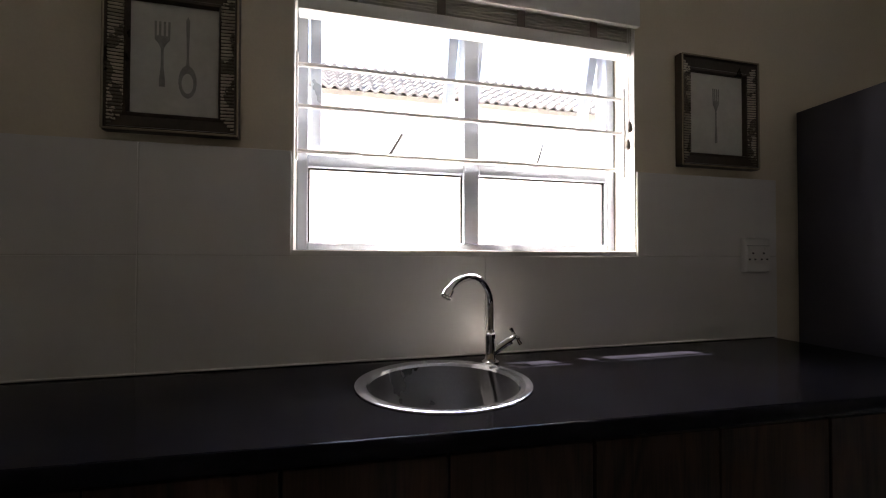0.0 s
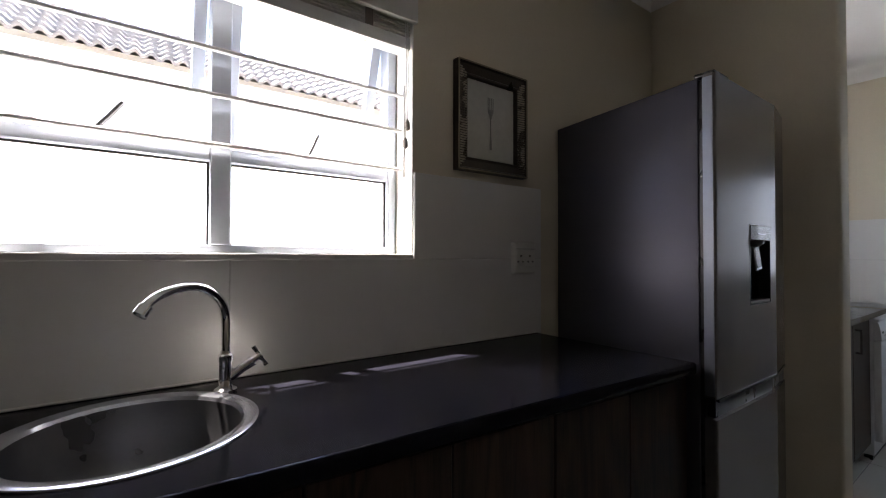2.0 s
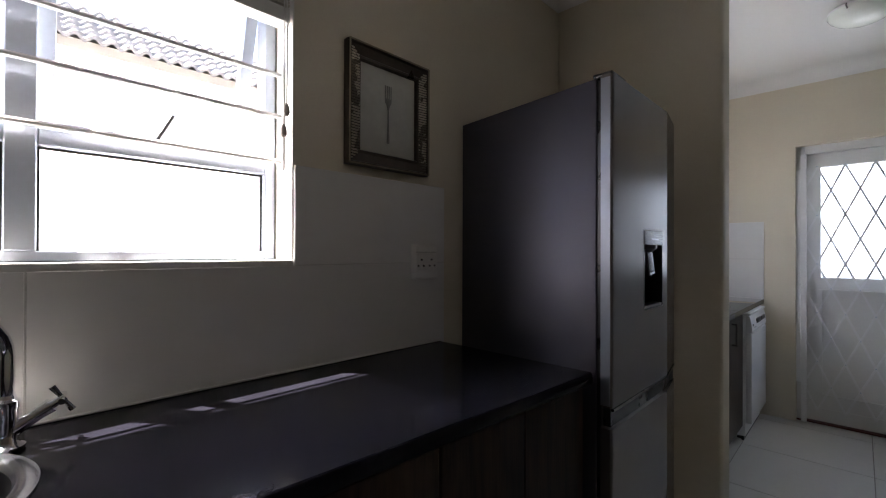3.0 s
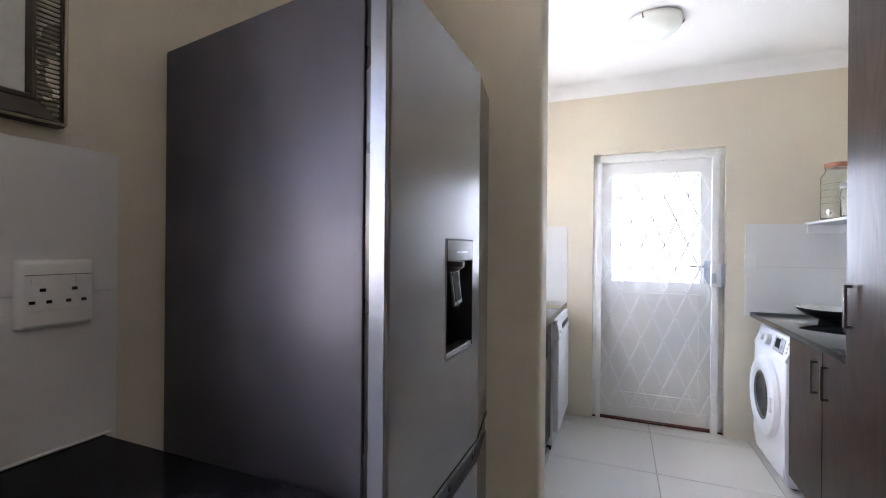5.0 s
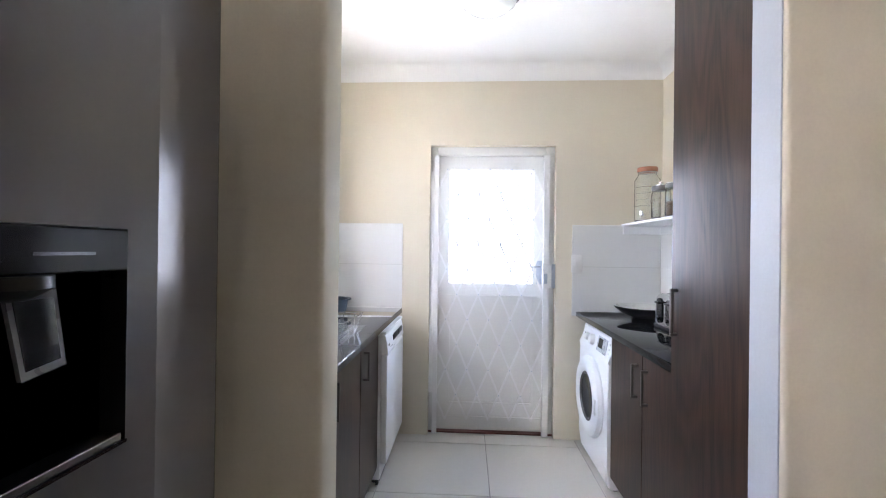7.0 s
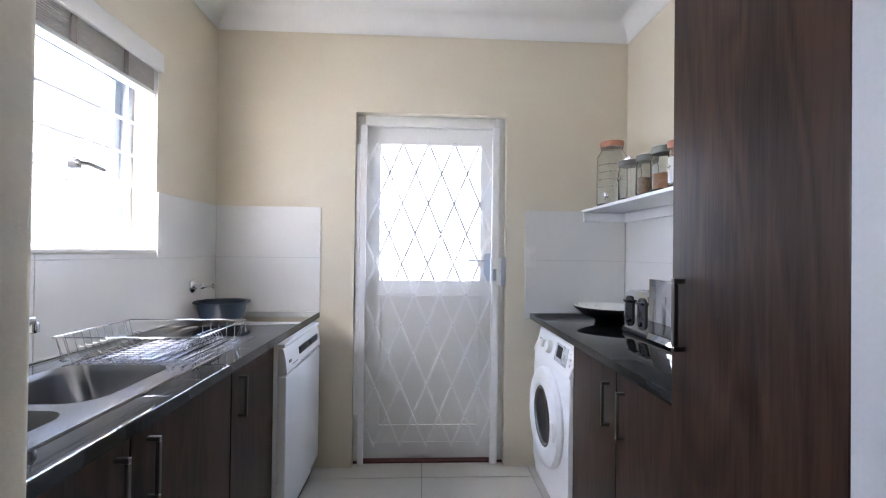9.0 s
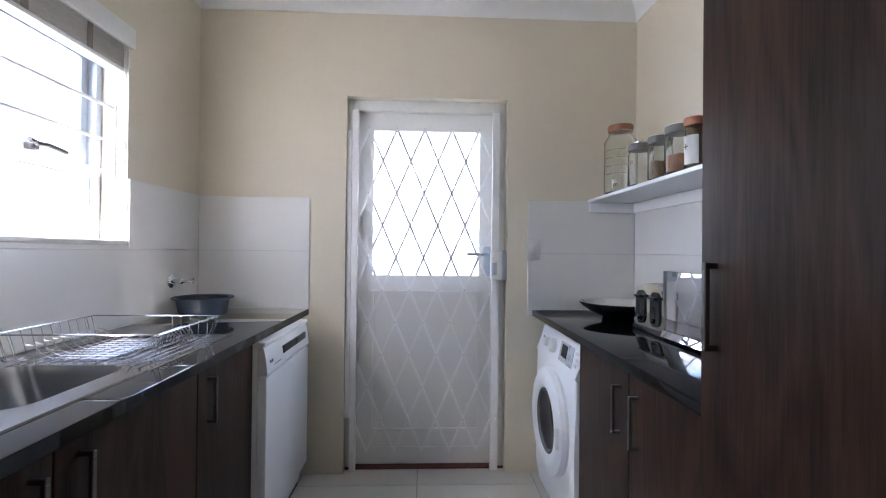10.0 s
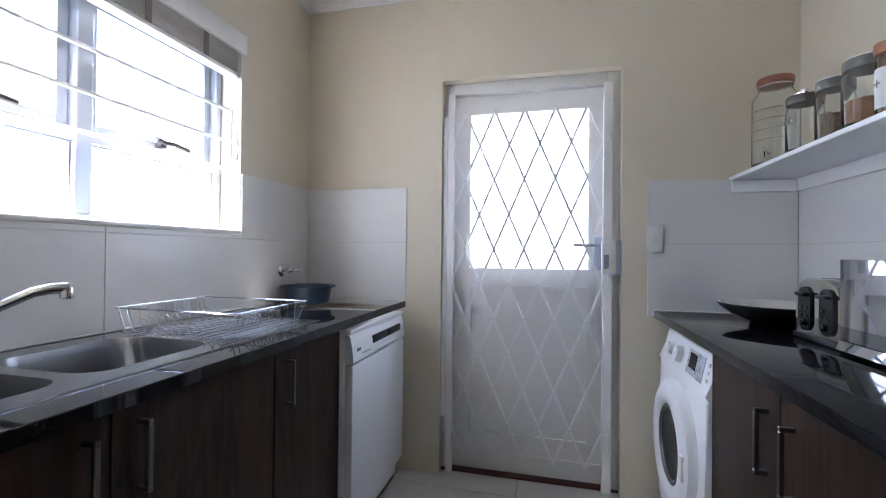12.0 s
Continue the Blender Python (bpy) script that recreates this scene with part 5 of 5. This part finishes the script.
for r in range(rows_):
    for cidx in range(-72, 72):
        x = -1.2 + cidx * cw
        base = Vector((x, -0.15 + r * ch * math.cos(pitch), 2.93 + r * ch * math.sin(pitch)))
        up = Vector((0, math.cos(pitch), math.sin(pitch)))
        nrm = Vector((0, -math.sin(pitch), math.cos(pitch)))
        lo, hi = [], []
        for s in range(7):
            u = s / 6
            hgt = 0.020 * math.sin(u * 2 * math.pi)
            p = base + Vector((u * cw, 0, 0)) + nrm * (hgt + 0.05)
            lo.append(bm.verts.new(p + nrm * 0.02))
            hi.append(bm.verts.new(p + up * (ch * 1.05) - nrm * 0.01))
        for s in range(6):
            bm.faces.new((lo[s], lo[s + 1], hi[s + 1], hi[s]))
        under = [bm.verts.new(v.co - nrm * 0.03) for v in lo]
        for s in range(6):
            bm.faces.new((under[s], under[s + 1], lo[s + 1], lo[s]))
tagged(part("roof", bm, ROOF, hs, "weathered clay tile roof"), kind="stuff")

# added wall, never in view: holds down the brightness behind the door glass
structure("boundary_wall", boxes((8.2, 8.4, -20, 20, -0.2, 3.6)), PLASTER, "added unseen blue-grey wall that dims the view through the back door", False)

# ---- tiles, last ----
G = 0.0009


def tile_mesh(w, h, t, name, cut=0.0015):
    m = bmesh.new()
    o = ((-w / 2, -h / 2), (w / 2, -h / 2), (w / 2, h / 2), (-w / 2, h / 2))
    i = tuple((x - math.copysign(cut, x), y - math.copysign(cut, y)) for x, y in o)
    loft(m, [[(x, y, 0) for x, y in o], [(x, y, t - cut) for x, y in o], [(x, y, t) for x, y in i]], False, True)
    me = bpy.data.meshes.new(name)
    bmesh.ops.recalc_face_normals(m, faces=m.faces[:])
    m.to_mesh(me)
    m.free()
    return me


tile_cache = {}


def tile(parent, w, h, t, material, m, name="tile", gap=G):
    key = (round(w, 4), round(h, 4), t, material.name)
    if key not in tile_cache:
        tile_cache[key] = tile_mesh(w - 2 * gap, h - 2 * gap, t, name)
        tile_cache[key].materials.append(material)
    ob = new(name, tile_cache[key])
    ob.parent = parent
    ob.matrix_basis = m


def grid(a0, a1, start, step):
    """Cuts from a0 to a1 with joints at start + n * step."""
    cuts = [a0]
    n = math.ceil((a0 - start) / step + 1e-6)
    while start + n * step < a1 - 1e-6:
        if start + n * step > a0 + 0.01:
            cuts.append(start + n * step)
        n += 1
    return cuts + [a1]


gx_, gy_ = grid(WEST, EAST + 0.05, 5.08 - 0.63, 0.63), grid(SOUTH, NORTH, 0.79, 0.63)
for xa, xb in zip(gx_, gx_[1:]):
    for ya, yb in zip(gy_, gy_[1:]):
        tile(floor, xb - xa, yb - ya, 0.004, FLOOR_TILE, pose((xa + xb) / 2, (ya + yb) / 2, -0.004), gap=0.0022)


def wall_tiles(parent, u_cuts, z_cuts, place, skip=()):
    """Splash-back tiles; place(u, z) gives a tile's pose. A tile that falls in a window is left out or cut."""
    for ua, ub in zip(u_cuts, u_cuts[1:]):
        for za, zb in zip(z_cuts, z_cuts[1:]):
            hit = [w for w in skip if ub > w[0] + 0.002 and ua < w[1] - 0.002 and zb > w[2] + 0.002]
            if hit:
                continue
            tile(parent, ub - ua, zb - za, 0.009, TILE, place((ua + ub) / 2, (za + zb) / 2))


def on_north(u, z):
    return pose(u, NORTH - 0.001, z, 90, 0, 0)


def backing(name, parent, b):
    part(name, boxes(b), GROUT, parent, "grey tile joints", False)


ZJ, ZT = 1.236, 1.520
wall_tiles(wall_north, [-2.2, -1.7, -1.1, -0.5, 0.103, 1.02, 2.172], [K_TOP - 0.03, ZJ], on_north)
wall_tiles(wall_north, [-2.2, -1.7, -1.1, -0.5, 0.103, W1[0]], [ZJ, ZT], on_north)
wall_tiles(wall_north, [W1[1], 2.172], [ZJ, ZT], on_north)
ZS = ZJ - 0.012
wall_tiles(wall_north, [PART1, 3.43, 4.032, EAST - 0.0085], [S_TOP - 0.03, ZS], on_north)
wall_tiles(wall_north, [PART1, W2[0]], [ZS, ZT], on_north)
wall_tiles(wall_north, [W2[1], EAST - 0.0085], [ZS, ZT], on_north)
wall_tiles(wall_north, [W2[0], 4.032, W2[1]], [ZS, W2[2] - 0.014], on_north)
backing("joint_backing", wall_north, (-2.2, W1[0], NORTH - 0.0078, NORTH, K_TOP - 0.03, ZT - 0.004))
backing("joint_backing", wall_north, (W1[0], W1[1], NORTH - 0.0078, NORTH, K_TOP - 0.03, ZJ))
backing("joint_backing", wall_north, (W1[1], 2.168, NORTH - 0.0078, NORTH, K_TOP - 0.03, ZT - 0.004))
backing("joint_backing", wall_north, (PART1, W2[0], NORTH - 0.0078, NORTH, S_TOP - 0.03, ZT - 0.004))
backing("joint_backing", wall_north, (W2[0], W2[1], NORTH - 0.0078, NORTH, S_TOP - 0.03, ZJ))
backing("joint_backing", wall_north, (W2[1], EAST, NORTH - 0.0078, NORTH, S_TOP - 0.03, ZT - 0.004))


def on_east(u, z):
    return pose(EAST + 0.001, u, z, 90, 0, -90)


wall_tiles(wall_east, [1.394, NORTH - 0.010], [S_TOP - 0.03, ZJ - 0.012, ZT], on_east)
backing("joint_backing", wall_east, (EAST - 0.0078, EAST, 1.398, NORTH - 0.01, S_TOP - 0.03, ZT - 0.004))
wall_tiles(wall_east, [SOUTH_S + 0.010, 0.188], [S_TOP - 0.03, ZJ - 0.012, ZT], on_east)
backing("joint_backing", wall_east, (EAST - 0.0078, EAST, SOUTH_S + 0.01, 0.184, S_TOP - 0.03, ZT - 0.004))


def on_south(u, z):
    return pose(u, SOUTH_S + 0.001 - 0.001, z, 90, 0, 180)


wall_tiles(wall_scullery, [3.58, 4.0, 4.6, EAST - 0.0085], [S_TOP - 0.03, ZJ - 0.012, ZT], on_south)
backing("joint_backing", wall_scullery, (3.58, EAST, SOUTH_S, SOUTH_S + 0.0078, S_TOP - 0.03, ZT - 0.004))
